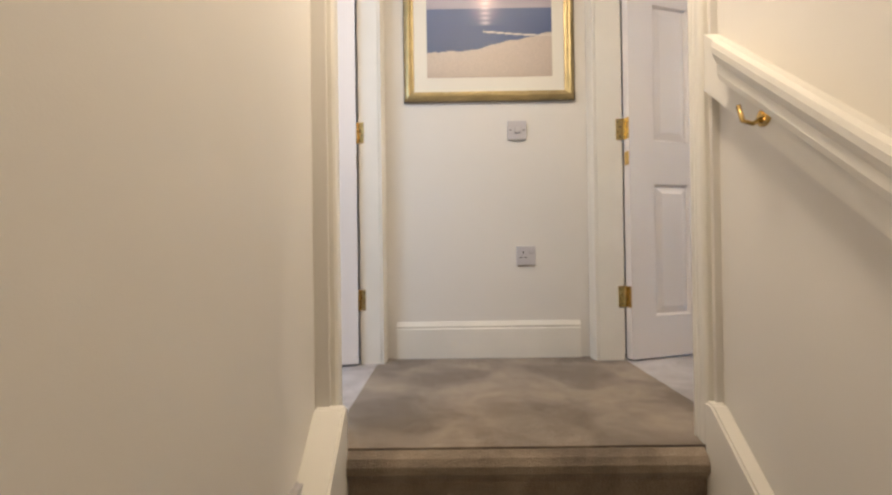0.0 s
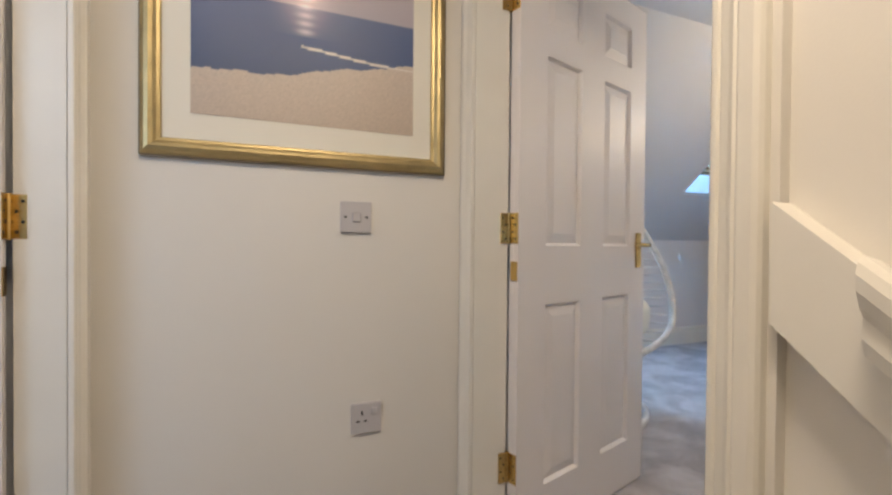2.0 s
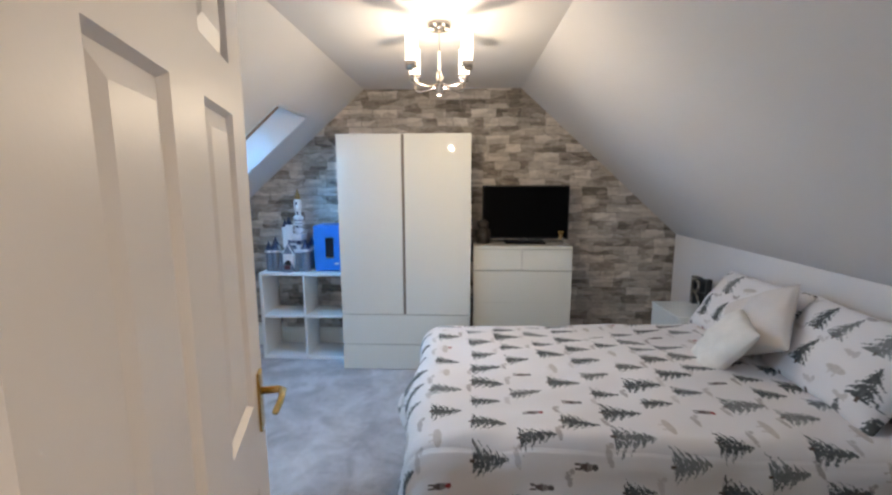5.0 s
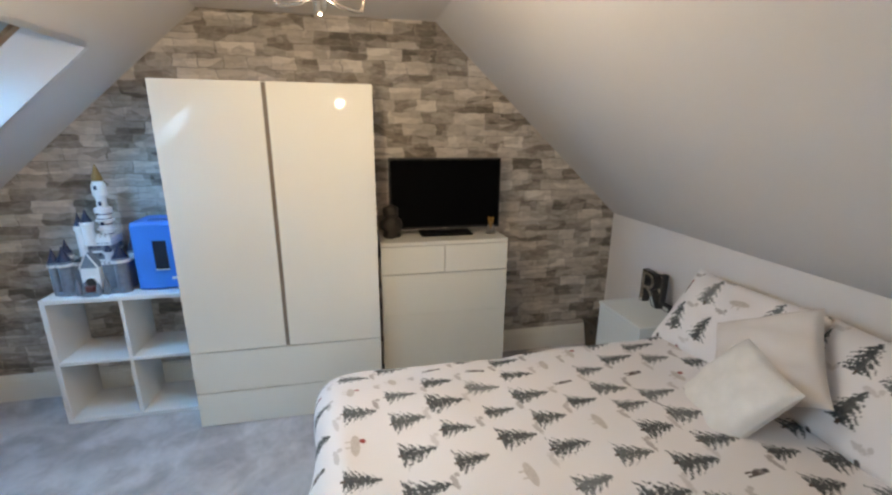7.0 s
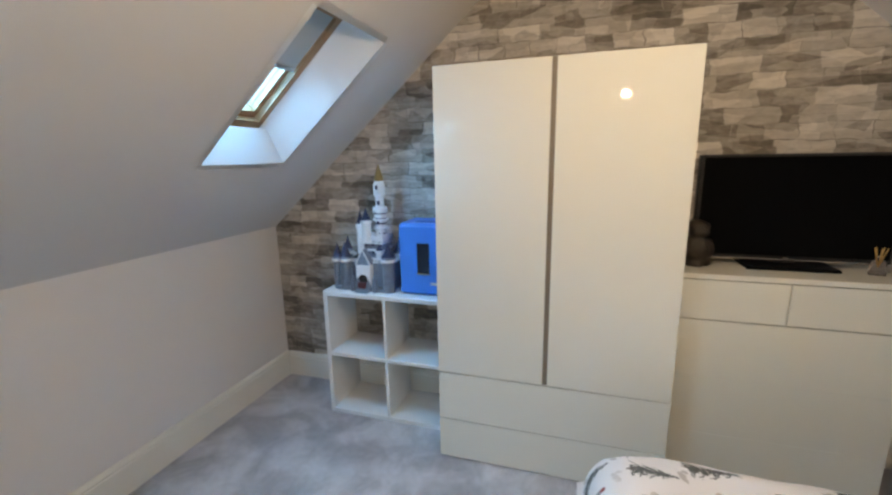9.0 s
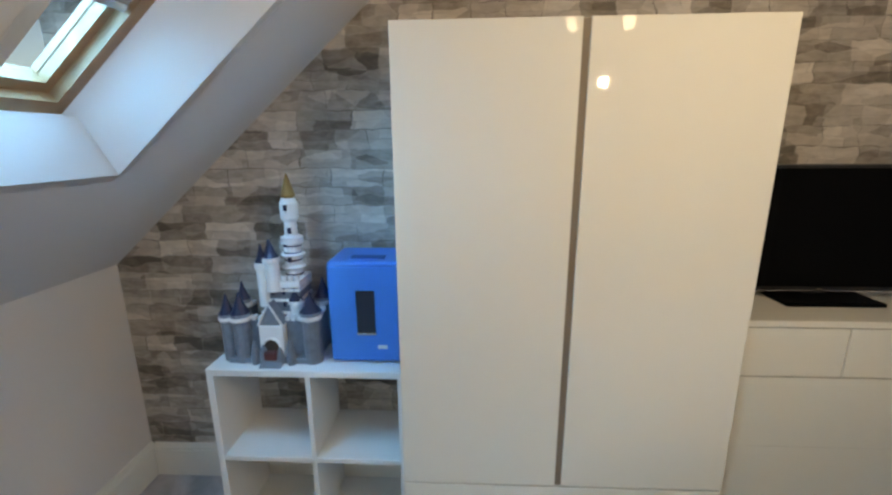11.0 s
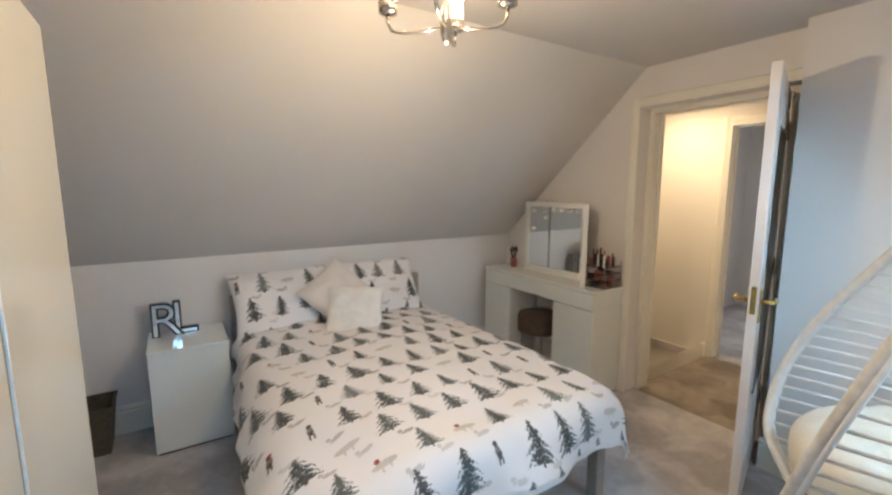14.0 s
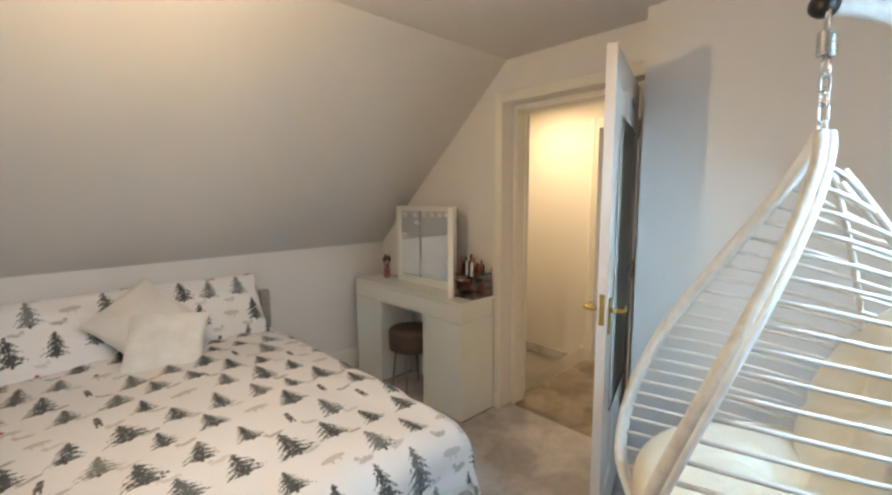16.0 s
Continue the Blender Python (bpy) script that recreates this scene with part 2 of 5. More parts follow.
    patch = streaks(1.0, 1.0, 11, 4, 0.5)
    fade = n.new("ShaderNodeMapRange")
    fade.inputs["From Min"].default_value, fade.inputs["From Max"].default_value = 0.40, 0.66
    fade.inputs["To Max"].default_value = 0.85
    l.new(patch, fade.inputs["Value"])
    joints = scalar("MULTIPLY", scalar("MAXIMUM", b1.outputs["Fac"], scalar("MULTIPLY", b2.outputs["Fac"], 0.5)), fade.outputs["Result"])
    joint = n.new("ShaderNodeMix")
    joint.data_type = "RGBA"
    joint.inputs["B"].default_value = (0.14, 0.12, 0.10, 1)
    l.new(joints, joint.inputs["Factor"])
    l.new(tone.outputs["Color"], joint.inputs["A"])
    l.new(joint.outputs["Result"], p.inputs["Base Color"])
    bp = n.new("ShaderNodeBump")
    bp.inputs["Strength"].default_value, bp.inputs["Distance"].default_value = 0.25, 0.002
    l.new(grain, bp.inputs["Height"])
    l.new(bp.outputs["Normal"], p.inputs["Normal"])
    return m


M_PAPER = wallpaper()


def printed(name, rough=0.85):
    """Cloth or paper whose print is stored as a point colour."""
    m = mat(name, (0.8, 0.8, 0.8), rough, vary=0, bump=0.25, bscale=500)
    a = m.node_tree.nodes.new("ShaderNodeVertexColor")
    a.layer_name = "print"
    m.node_tree.links.new(a.outputs["Color"], m.node_tree.nodes["Principled BSDF"].inputs["Base Color"])
    return m


M_CLOTH = printed("tree_print_cotton")
M_PICTURE = printed("beach_print", 0.3)

# ---- building blocks ----
BASE = {}


def thing(name, base, label, category, group="", kind="", turn=0.0):
    ob = new(name)
    ob.matrix_world = pose(*base, 0, 0, turn)
    ob.empty_display_size = 0.1
    BASE[ob.name] = Vector((0, 0, 0)) if turn else Vector(base)
    return tagged(ob, label, category, group, kind)


def mesh_of(name, bm, material, shift=None, smooth=False):
    me = bpy.data.meshes.new(name)
    if shift is not None:
        bmesh.ops.translate(bm, verts=bm.verts, vec=-shift)
    bm.to_mesh(me)
    bm.free()
    me.materials.append(material)
    if smooth:
        me.shade_smooth()
    return me


def part(name, bm, material, parent, label="", smooth=False):
    """Links bm as one mesh under a thing or a part."""
    shift = BASE.get(parent.name, Vector((0, 0, 0)))
    ob = new(name, mesh_of(name, bm, material, shift, smooth))
    ob.parent = parent
    BASE[ob.name] = shift
    return tagged(ob, label)


def solid(name, bm, material, label="", category="", kind="", group="", smooth=False):
    return tagged(new(name, mesh_of(name, bm, material, None, smooth)), label, category, group, kind)


def box(x0, x1, y0, y1, z0, z1, bevel=0.0, seg=1, bm=None):
    out = bmesh.new()
    bmesh.ops.create_cube(out, size=1)
    for v in out.verts:
        v.co = Vector(((x0 + x1) / 2 + v.co.x * (x1 - x0), (y0 + y1) / 2 + v.co.y * (y1 - y0), (z0 + z1) / 2 + v.co.z * (z1 - z0)))
    if bevel:
        bmesh.ops.bevel(out, geom=out.edges[:], offset=bevel, segments=seg, profile=0.6, affect="EDGES")
    if bm is None:
        return out
    tmp = bpy.data.meshes.new("tmp")
    out.to_mesh(tmp)
    out.free()
    bm.from_mesh(tmp)
    bpy.data.meshes.remove(tmp)
    return bm


def prism(profile, axis, a, b, bm=None):
    """Extrudes a closed profile of (u, v) points along x (u=y, v=z) or y (u=x, v=z) or z (u=x, v=y)."""
    bm = bm or bmesh.new()
    put = {"x": lambda u, v, w: (w, u, v), "y": lambda u, v, w: (u, w, v), "z": lambda u, v, w: (u, v, w)}[axis]
    r0 = [bm.verts.new(put(u, v, a)) for u, v in profile]
    r1 = [bm.verts.new(put(u, v, b)) for u, v in profile]
    k = len(profile)
    for i in range(k):
        bm.faces.new((r0[i], r0[(i + 1) % k], r1[(i + 1) % k], r1[i]))
    bm.faces.new(r0)
    bm.faces.new(r1[::-1])
    bmesh.ops.recalc_face_normals(bm, faces=bm.faces[:])
    return bm


def lathe(profile, centre, seg=24, bm=None, axis=Vector((0, 0, 1))):
    """Turns (radius, height) points round an axis through centre."""
    bm = bm or bmesh.new()
    q = Vector((0, 0, 1)).rotation_difference(axis)
    rings = []
    for r, h in profile:
        rings.append([bm.verts.new(Vector(centre) + q @ Vector((max(r, 1e-4) * math.cos(2 * math.pi * i / seg), max(r, 1e-4) * math.sin(2 * math.pi * i / seg), h))) for i in range(seg)])
    for a, b in zip(rings, rings[1:]):
        for i in range(seg):
            bm.faces.new((a[i], a[(i + 1) % seg], b[(i + 1) % seg], b[i]))
    bm.faces.new(rings[0][::-1])
    bm.faces.new(rings[-1])
    return bm


def tube(points, r, seg=8, bm=None, closed=False):
    """A round bar along points; r is one radius or one for each point."""
    bm = bm or bmesh.new()
    pts = [Vector(p) for p in points]
    k = len(pts)
    rr = r if isinstance(r, (list, tuple)) else [r] * k
    rings, nrm = [], None
    for i in range(k):
        t = pts[(i + 1) % k] - pts[i - 1] if closed else pts[min(i + 1, k - 1)] - pts[max(i - 1, 0)]
        t.normalize()
        if nrm is None:
            nrm = t.orthogonal().normalized()
        else:
            nrm = (nrm - t * nrm.dot(t)).normalized()
        bi = t.cross(nrm)
        rings.append([bm.verts.new(pts[i] + rr[i] * (math.cos(2 * math.pi * j / seg) * nrm + math.sin(2 * math.pi * j / seg) * bi)) for j in range(seg)])
    for i in range(k if closed else k - 1):
        a, b = rings[i], rings[(i + 1) % k]
        for j in range(seg):
            bm.faces.new((a[j], a[(j + 1) % seg], b[(j + 1) % seg], b[j]))
    if not closed:
        bm.faces.new(rings[0][::-1])
        bm.faces.new(rings[-1])
    bmesh.ops.recalc_face_normals(bm, faces=bm.faces[:])
    return bm


def sheet(name, points, faces, material, parent=None, colours=None, label=""):
    """A smooth mesh from arrays, with an optional print."""
    me = bpy.data.meshes.new(name)
    me.from_pydata([tuple(p) for p in points], [], faces)
    if colours is not None:
        at = me.color_attributes.new("print", "FLOAT_COLOR", "POINT")
        at.data.foreach_set("color", np.asarray(colours, dtype=np.float32).ravel())
    me.materials.append(material)
    me.shade_smooth()
    ob = new(name, me)
    if parent is not None:
        ob.parent = parent
    return tagged(ob, label)


def grid_faces(nu, nv):
    i, j = np.meshgrid(np.arange(nu - 1), np.arange(nv - 1), indexing="ij")
    a = (i * nv + j).ravel()
    return np.stack([a, a + nv, a + nv + 1, a + 1], 1).tolist()

# ---- structure ----
XE, YS, YN, ZC = 3.487, 0.0, 4.075, 2.265      # feature wall, knee walls, flat ceiling
KZ, CS, CN = 1.045, 1.352, 2.68               # knee height, ends of the flat ceiling
XW, XP, YP = 0.05, 0.19, 2.245                  # door wall, boxed-out wall and its corner
LX0, LX1, LY = -1.172, -0.185, 2.21             # landing
SX0, SX1 = -1.21, -0.166                       # stair walls
DY0, DY1, DZ = 1.351, 2.125, 1.985               # bedroom door opening
T = 0.12


def S(name, bm, material, label):
    return solid(name, bm, material, label, kind="structure")


solid("floor", box(-0.06, XE + T, YS - T, YN + T, -0.08, 0), M_CARPET, "lilac-grey cut-pile carpet with brushed marks", kind="structure")
S("floor_landing", box(LX0 - 0.02, -0.06, 1.29, LY + 0.02, -0.08, -0.001), M_CARPET_L, "taupe cut-pile landing carpet")
S("floor_side_room", box(-3.3, LX0 - 0.02, 0.6, 3.4, -0.08, 0), M_CARPET, "pale carpet in the side room")

# gable wall behind the wardrobe, in stone-print paper
S("wall_east", prism([(YS - T, -0.08), (YN + T, -0.08), (YN + T, ZC + 0.2), (YS - T, ZC + 0.2)], "x", XE, XE + T), M_PAPER, "grey and beige split-stone print wallpaper")
S("wall_south", box(XW - T, XE, YS - T, YS, 0, KZ), M_WALL_ROOM, "white painted knee wall behind the bed")
S("wall_north", box(XW - T, XE, YN, YN + T, 0, KZ), M_WALL_ROOM, "white painted knee wall")
k = (ZC - KZ) / (CS - YS)
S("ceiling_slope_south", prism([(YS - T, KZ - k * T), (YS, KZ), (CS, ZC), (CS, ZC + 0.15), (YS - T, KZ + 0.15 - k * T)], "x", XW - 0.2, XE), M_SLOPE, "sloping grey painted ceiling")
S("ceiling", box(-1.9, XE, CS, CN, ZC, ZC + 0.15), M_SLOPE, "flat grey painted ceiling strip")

# north slope with the roof window opening
SKX0, SKX1, SKY0, SKY1 = 2.52, 3.02, 3.02, 3.605
SKB0, SKB1 = 0.755, 1.255                       # second roof window, over the hanging chair
kn = (ZC - KZ) / (YN - CN)


def nz(y):
    return ZC - (y - CN) * kn


def slope_piece(x0, x1, y0, y1, bm):
    prism([(y0, nz(y0)), (y1, nz(y1)), (y1, nz(y1) + 0.16), (y0, nz(y0) + 0.16)], "x", x0, x1, bm)


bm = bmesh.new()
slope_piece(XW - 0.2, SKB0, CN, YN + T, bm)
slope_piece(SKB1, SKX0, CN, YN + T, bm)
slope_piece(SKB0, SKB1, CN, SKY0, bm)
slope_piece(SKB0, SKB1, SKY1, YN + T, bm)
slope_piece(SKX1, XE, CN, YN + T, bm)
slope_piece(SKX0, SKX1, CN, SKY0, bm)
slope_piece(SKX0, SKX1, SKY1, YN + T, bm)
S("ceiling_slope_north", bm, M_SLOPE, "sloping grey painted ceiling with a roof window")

# door wall: lower part beside the dressing table, over the door, and the boxed-out part
prof = [(YS - 0.05, 0), (DY0 - 0.03, 0), (DY0 - 0.03, KZ + k * (DY0 - 0.03) + 0.05), (YS - 0.05, KZ + 0.02)]
S("wall_west", prism(prof, "x", -0.104, XW), M_WALL_ROOM, "white painted gable wall beside the door")
S("wall_west_over_door", box(-0.185, XW, DY0 - 0.03, YP - 0.015, DZ + 0.03, ZC), M_WALL_ROOM, "white painted wall over the door")
S("wall_west_boxed", prism([(YP, 0), (YN, 0), (YN, KZ), (CN, ZC), (YP, ZC)], "x", -0.15, XP), M_WALL_ROOM, "white painted boxed-out wall")
S("wall_landing_side", box(-0.185, -0.1045, 1.268, DY0 - 0.03, -0.3, ZC), M_WALL, "cream painted wall end at the stairhead")

# landing and stair walls
S("wall_landing_end", box(-3.3, -0.151, LY, LY + 0.1, -0.08, ZC), M_WALL, "cream painted landing end wall")
S("wall_jamb_hinge_side", box(LX1 + 0.002, -0.068, DY1 + 0.03, LY, 0, ZC), M_WALL, "cream painted wall beside the hinges")
S("wall_jamb_room_side", box(-0.149, -0.068, LY + 0.0005, YP - 0.0005, 0, ZC), M_WALL, "cream painted wall beside the hinges")
S("wall_side_post", box(SX0 - 0.1, LX0, 1.268, DY0 - 0.03, -0.3, ZC), M_WALL, "cream painted wall end at the stairhead")
S("wall_side_jamb", box(-1.262, LX0, 2.145, LY, 0, ZC), M_WALL, "cream painted wall beside the side door")
S("wall_stair_right", box(SX1, SX1 + 0.06, -2.6, 1.268, -2.7, ZC + 0.2), M_WALL, "cream painted stair wall")
S("wall_stair_left", box(SX0 - 0.1, SX0, -2.6, 1.268, -2.7, ZC + 0.2), M_WALL, "cream painted stair wall")
S("wall_over_side_door", box(SX0 - 0.1, LX0, DY0 - 0.03, LY, DZ + 0.03, ZC), M_WALL, "cream painted wall over the side door")
S("wall_stair_bottom", box(SX0 - 0.1, SX1 + 0.1, -2.7, -2.6, -2.7, ZC + 0.2), M_WALL, "plain wall at the stair foot")
S("ceiling_stairs", box(SX0 - 0.6, SX1 + 0.1, -2.7, CS, ZC, ZC + 0.15), M_WALL, "plain ceiling over the stairs")
S("wall_side_room_west", box(-3.4, -3.3, 0.5, 3.5, 0, ZC), M_WALL_ROOM, "plain side room wall")
S("wall_side_room_south", box(-3.3, SX0 - 0.1, 0.5, 0.6, 0, ZC), M_WALL_ROOM, "plain side room wall")
S("ceiling_side_room", box(-3.4, SX0 - 0.1 - 0.55, 0.5, 3.5, ZC, ZC + 0.1), M_WALL_ROOM, "plain side room ceiling")


# ---- trim ----
def skirting(name, p, q, inward, h=0.17, t=0.018):
    """Moulded skirting from p to q with its face turned inward."""
    p, q, inward = Vector((*p, 0)), Vector((*q, 0)), Vector((*inward, 0))
    prof = [(0, 0), (t, 0), (t, h * 0.80), (t * 0.75, h * 0.83), (t * 0.9, h * 0.88), (t * 0.55, h * 0.95), (0.006, h), (0, h)]
    bm = bmesh.new()
    a = [bm.verts.new(p + inward * u + Vector((0, 0, v))) for u, v in prof]
    b = [bm.verts.new(q + inward * u + Vector((0, 0, v))) for u, v in prof]
    for i in range(len(prof)):
        j = (i + 1) % len(prof)
        bm.faces.new((a[i], a[j], b[j], b[i]))
    bm.faces.new(a)
    bm.faces.new(b[::-1])
    bmesh.ops.recalc_face_normals(bm, faces=bm.faces[:])
    return S(name, bm, M_TRIM, "white painted moulded skirting board")


skirting("baseboard_east", (XE, YS + 0.02), (XE, YN - 0.02), (-1, 0))
skirting("baseboard_north", (XP, YN), (XE, YN), (0, -1))
skirting("baseboard_south", (XW, YS), (XE, YS), (0, 1))
skirting("baseboard_west", (XW, YS + 0.02), (XW, DY0 - 0.12), (1, 0))
skirting("baseboard_boxed", (XP, YP - 0.01), (XP, YN - 0.02), (1, 0))
skirting("baseboard_landing", (LX0 + 0.06, LY), (LX1 - 0.06, LY), (0, -1), h=0.173)


def architrave(name, x, sx, y0, y1, top, w=0.07, t=0.02, right=True):
    """Moulded door casing on the face x, turned towards sx, round the opening y0..y1."""
    prof = [(0, 0), (0, 0.5), (0.05, 0.62), (0.14, 0.62), (0.18, 0.48), (0.24, 0.60), (0.38, 0.72), (0.50, 0.95), (0.55, 0.84), (0.61, 1.0), (0.86, 1.0), (0.95, 0.85), (1.0, 0.6), (1.0, 0)]
    ob = thing(name, (x, (y0 + y1) / 2, 0), "white painted moulded door casing", "", kind="structure")
    for sgn, y in ((-1, y0), (1, y1)) if right else ((-1, y0),):
        part("upright", prism([(x + sx * v * t, y + sgn * u * w) for u, v in prof], "z", 0.0, top + w), M_TRIM, ob)
    part("head", prism([(x + sx * v * t, top + u * w) for u, v in prof], "y", y0, y1), M_TRIM, ob)
    return ob


def lining(name, x0, x1, y0, y1, top, t=0.03):
    ob = thing(name, ((x0 + x1) / 2, (y0 + y1) / 2, 0), "white painted door lining with a stop bead", "", kind="structure")
    part("jamb", box(x0, x1, y0 - t, y0, 0, top + t), M_TRIM, ob)
    part("jamb", box(x0, x1, y1, y1 + t, 0, top + t), M_TRIM, ob)
    part("head", box(x0, x1, y0, y1, top, top + t), M_TRIM, ob)
    xm = (x0 + x1) / 2
    part("stop_bead", box(xm - 0.035, xm - 0.022, y0, y0 + 0.012, 0, top), M_TRIM, ob)
    part("stop_bead", box(xm - 0.035, xm - 0.022, y0 + 0.012, y1, top - 0.012, top), M_TRIM, ob)
    return ob


lining("door_lining_bedroom", LX1 + 0.002, -0.066, DY0, DY1, DZ)
architrave("trim_bedroom_door_landing", LX1, -1, DY0, DY1, DZ, w=0.072)
architrave("trim_bedroom_door_room", XW, 1, DY0 - 0.03, DY1 + 0.1, DZ + 0.03, w=0.06, t=0.016, right=False)
lining("door_lining_side_room", -1.264, LX0 - 0.002, DY0, 2.115, DZ)
architrave("trim_side_door_landing", LX0, 1, DY0, 2.115, DZ, w=0.072)

# stairs: carpeted steps going down towards the front door
stairs = thing("stairs", (-0.68, 1.29, 0), "carpeted stair flight with white painted strings", "stairs", kind="structure")
RISE, GO, NOSE = 0.19, 0.22, 1.262
for i in range(14):
    y1, z = NOSE - i * GO, -i * RISE
    back = y1 + 0.06 if i == 0 else y1 + GO + 0.01
    prof = [(back, z - 0.002), (y1 + 0.050, z - 0.002), (y1 + 0.024, z - 0.008), (y1 + 0.006, z - 0.020), (y1 - 0.003, z - 0.038), (y1 - 0.002, z - 0.058),
            (y1 + 0.008, z - 0.072), (y1 + 0.014, z - 0.085), (y1 + 0.014, z - RISE - 0.01), (back, z - RISE - 0.01)]
    part("step", prism(prof, "x", SX0 + 0.08, SX1 - 0.042), M_CARPET_L, stairs, "taupe carpeted step")
slope_v = RISE / GO


def string_board(x0, x1):
    y_top, y_bot, z_top = 1.285, -1.5, 0.115
    prof = [(y_top, z_top), (y_top - 0.03, z_top), (y_bot, z_top - (y_top - 0.03 - y_bot) * slope_v), (y_bot, z_top - 0.5 - (y_top - 0.03 - y_bot) * slope_v), (y_top, z_top - 0.5)]
    b = prism(prof, "x", x0, x1)
    bmesh.ops.bevel(b, geom=b.edges[:], offset=0.006, segments=2, affect="EDGES")
    return b


part("string_board", string_board(SX0, SX0 + 0.08), M_TRIM, stairs, "white painted stair string")
part("string_board", string_board(SX1 - 0.042, SX1), M_TRIM, stairs, "white painted stair string")
S("floor_hall", box(SX0 - 0.1, SX1 + 0.1, -2.7, 1.25, -2.85, -2.69), M_CARPET_L, "taupe hall carpet")

# handrail on its sloping backing board
rail = thing("handrail", (SX1, 1.3, 0.8), "white painted moulded handrail on brass brackets", "handrail")
sl = 0.86
prof = [(1.266, 0.91), (1.266, 1.055), (-0.9, 1.055 - 2.166 * sl), (-0.9, 0.91 - 2.166 * sl)]
part("backing_board", prism(prof, "x", -0.204, SX1), M_TRIM, rail, "white painted sloping backing board")
bm = bmesh.new()
cross = [(-0.204 + (x + 0.204) * 0.46, z * 0.98) for x, z in [(-0.204, -0.03), (-0.235, -0.045), (-0.262, -0.042), (-0.272, -0.025), (-0.268, -0.005), (-0.285, 0.006), (-0.298, 0.022), (-0.300, 0.038), (-0.292, 0.05), (-0.27, 0.056), (-0.204, 0.05)]]
y_a, z_a, y_b = 1.165, 0.940, -0.9
r0 = [bm.verts.new((x, y_a, z_a + dz)) for x, dz in cross]
r1 = [bm.verts.new((x, y_b, z_a + dz - (y_a - y_b) * sl)) for x, dz in cross]
for i in range(len(cross)):
    j = (i + 1) % len(cross)
    bm.faces.new((r0[i], r0[j], r1[j], r1[i]))
bm.faces.new(r0[::-1])
bm.faces.new(r1)
bmesh.ops.recalc_face_normals(bm, faces=bm.faces[:])
part("rail", bm, M_TRIM, rail)
for y in (1.06, 0.1):
    z = z_a - (y_a - y) * sl - 0.070
    br = part("bracket", tube([(-0.204, y, z), (-0.224, y + 0.006, z - 0.012), (-0.236, y + 0.02, z - 0.002), (-0.238, y + 0.03, z + 0.034)], 0.005, 8), M_BRASS, rail, "curved brass bracket", True)
    part("bracket_plate", lathe([(0.02, 0), (0.02, 0.004), (0.013, 0.008)], (-0.204, y, z), 16, axis=Vector((-1, 0, 0))), M_BRASS, br)


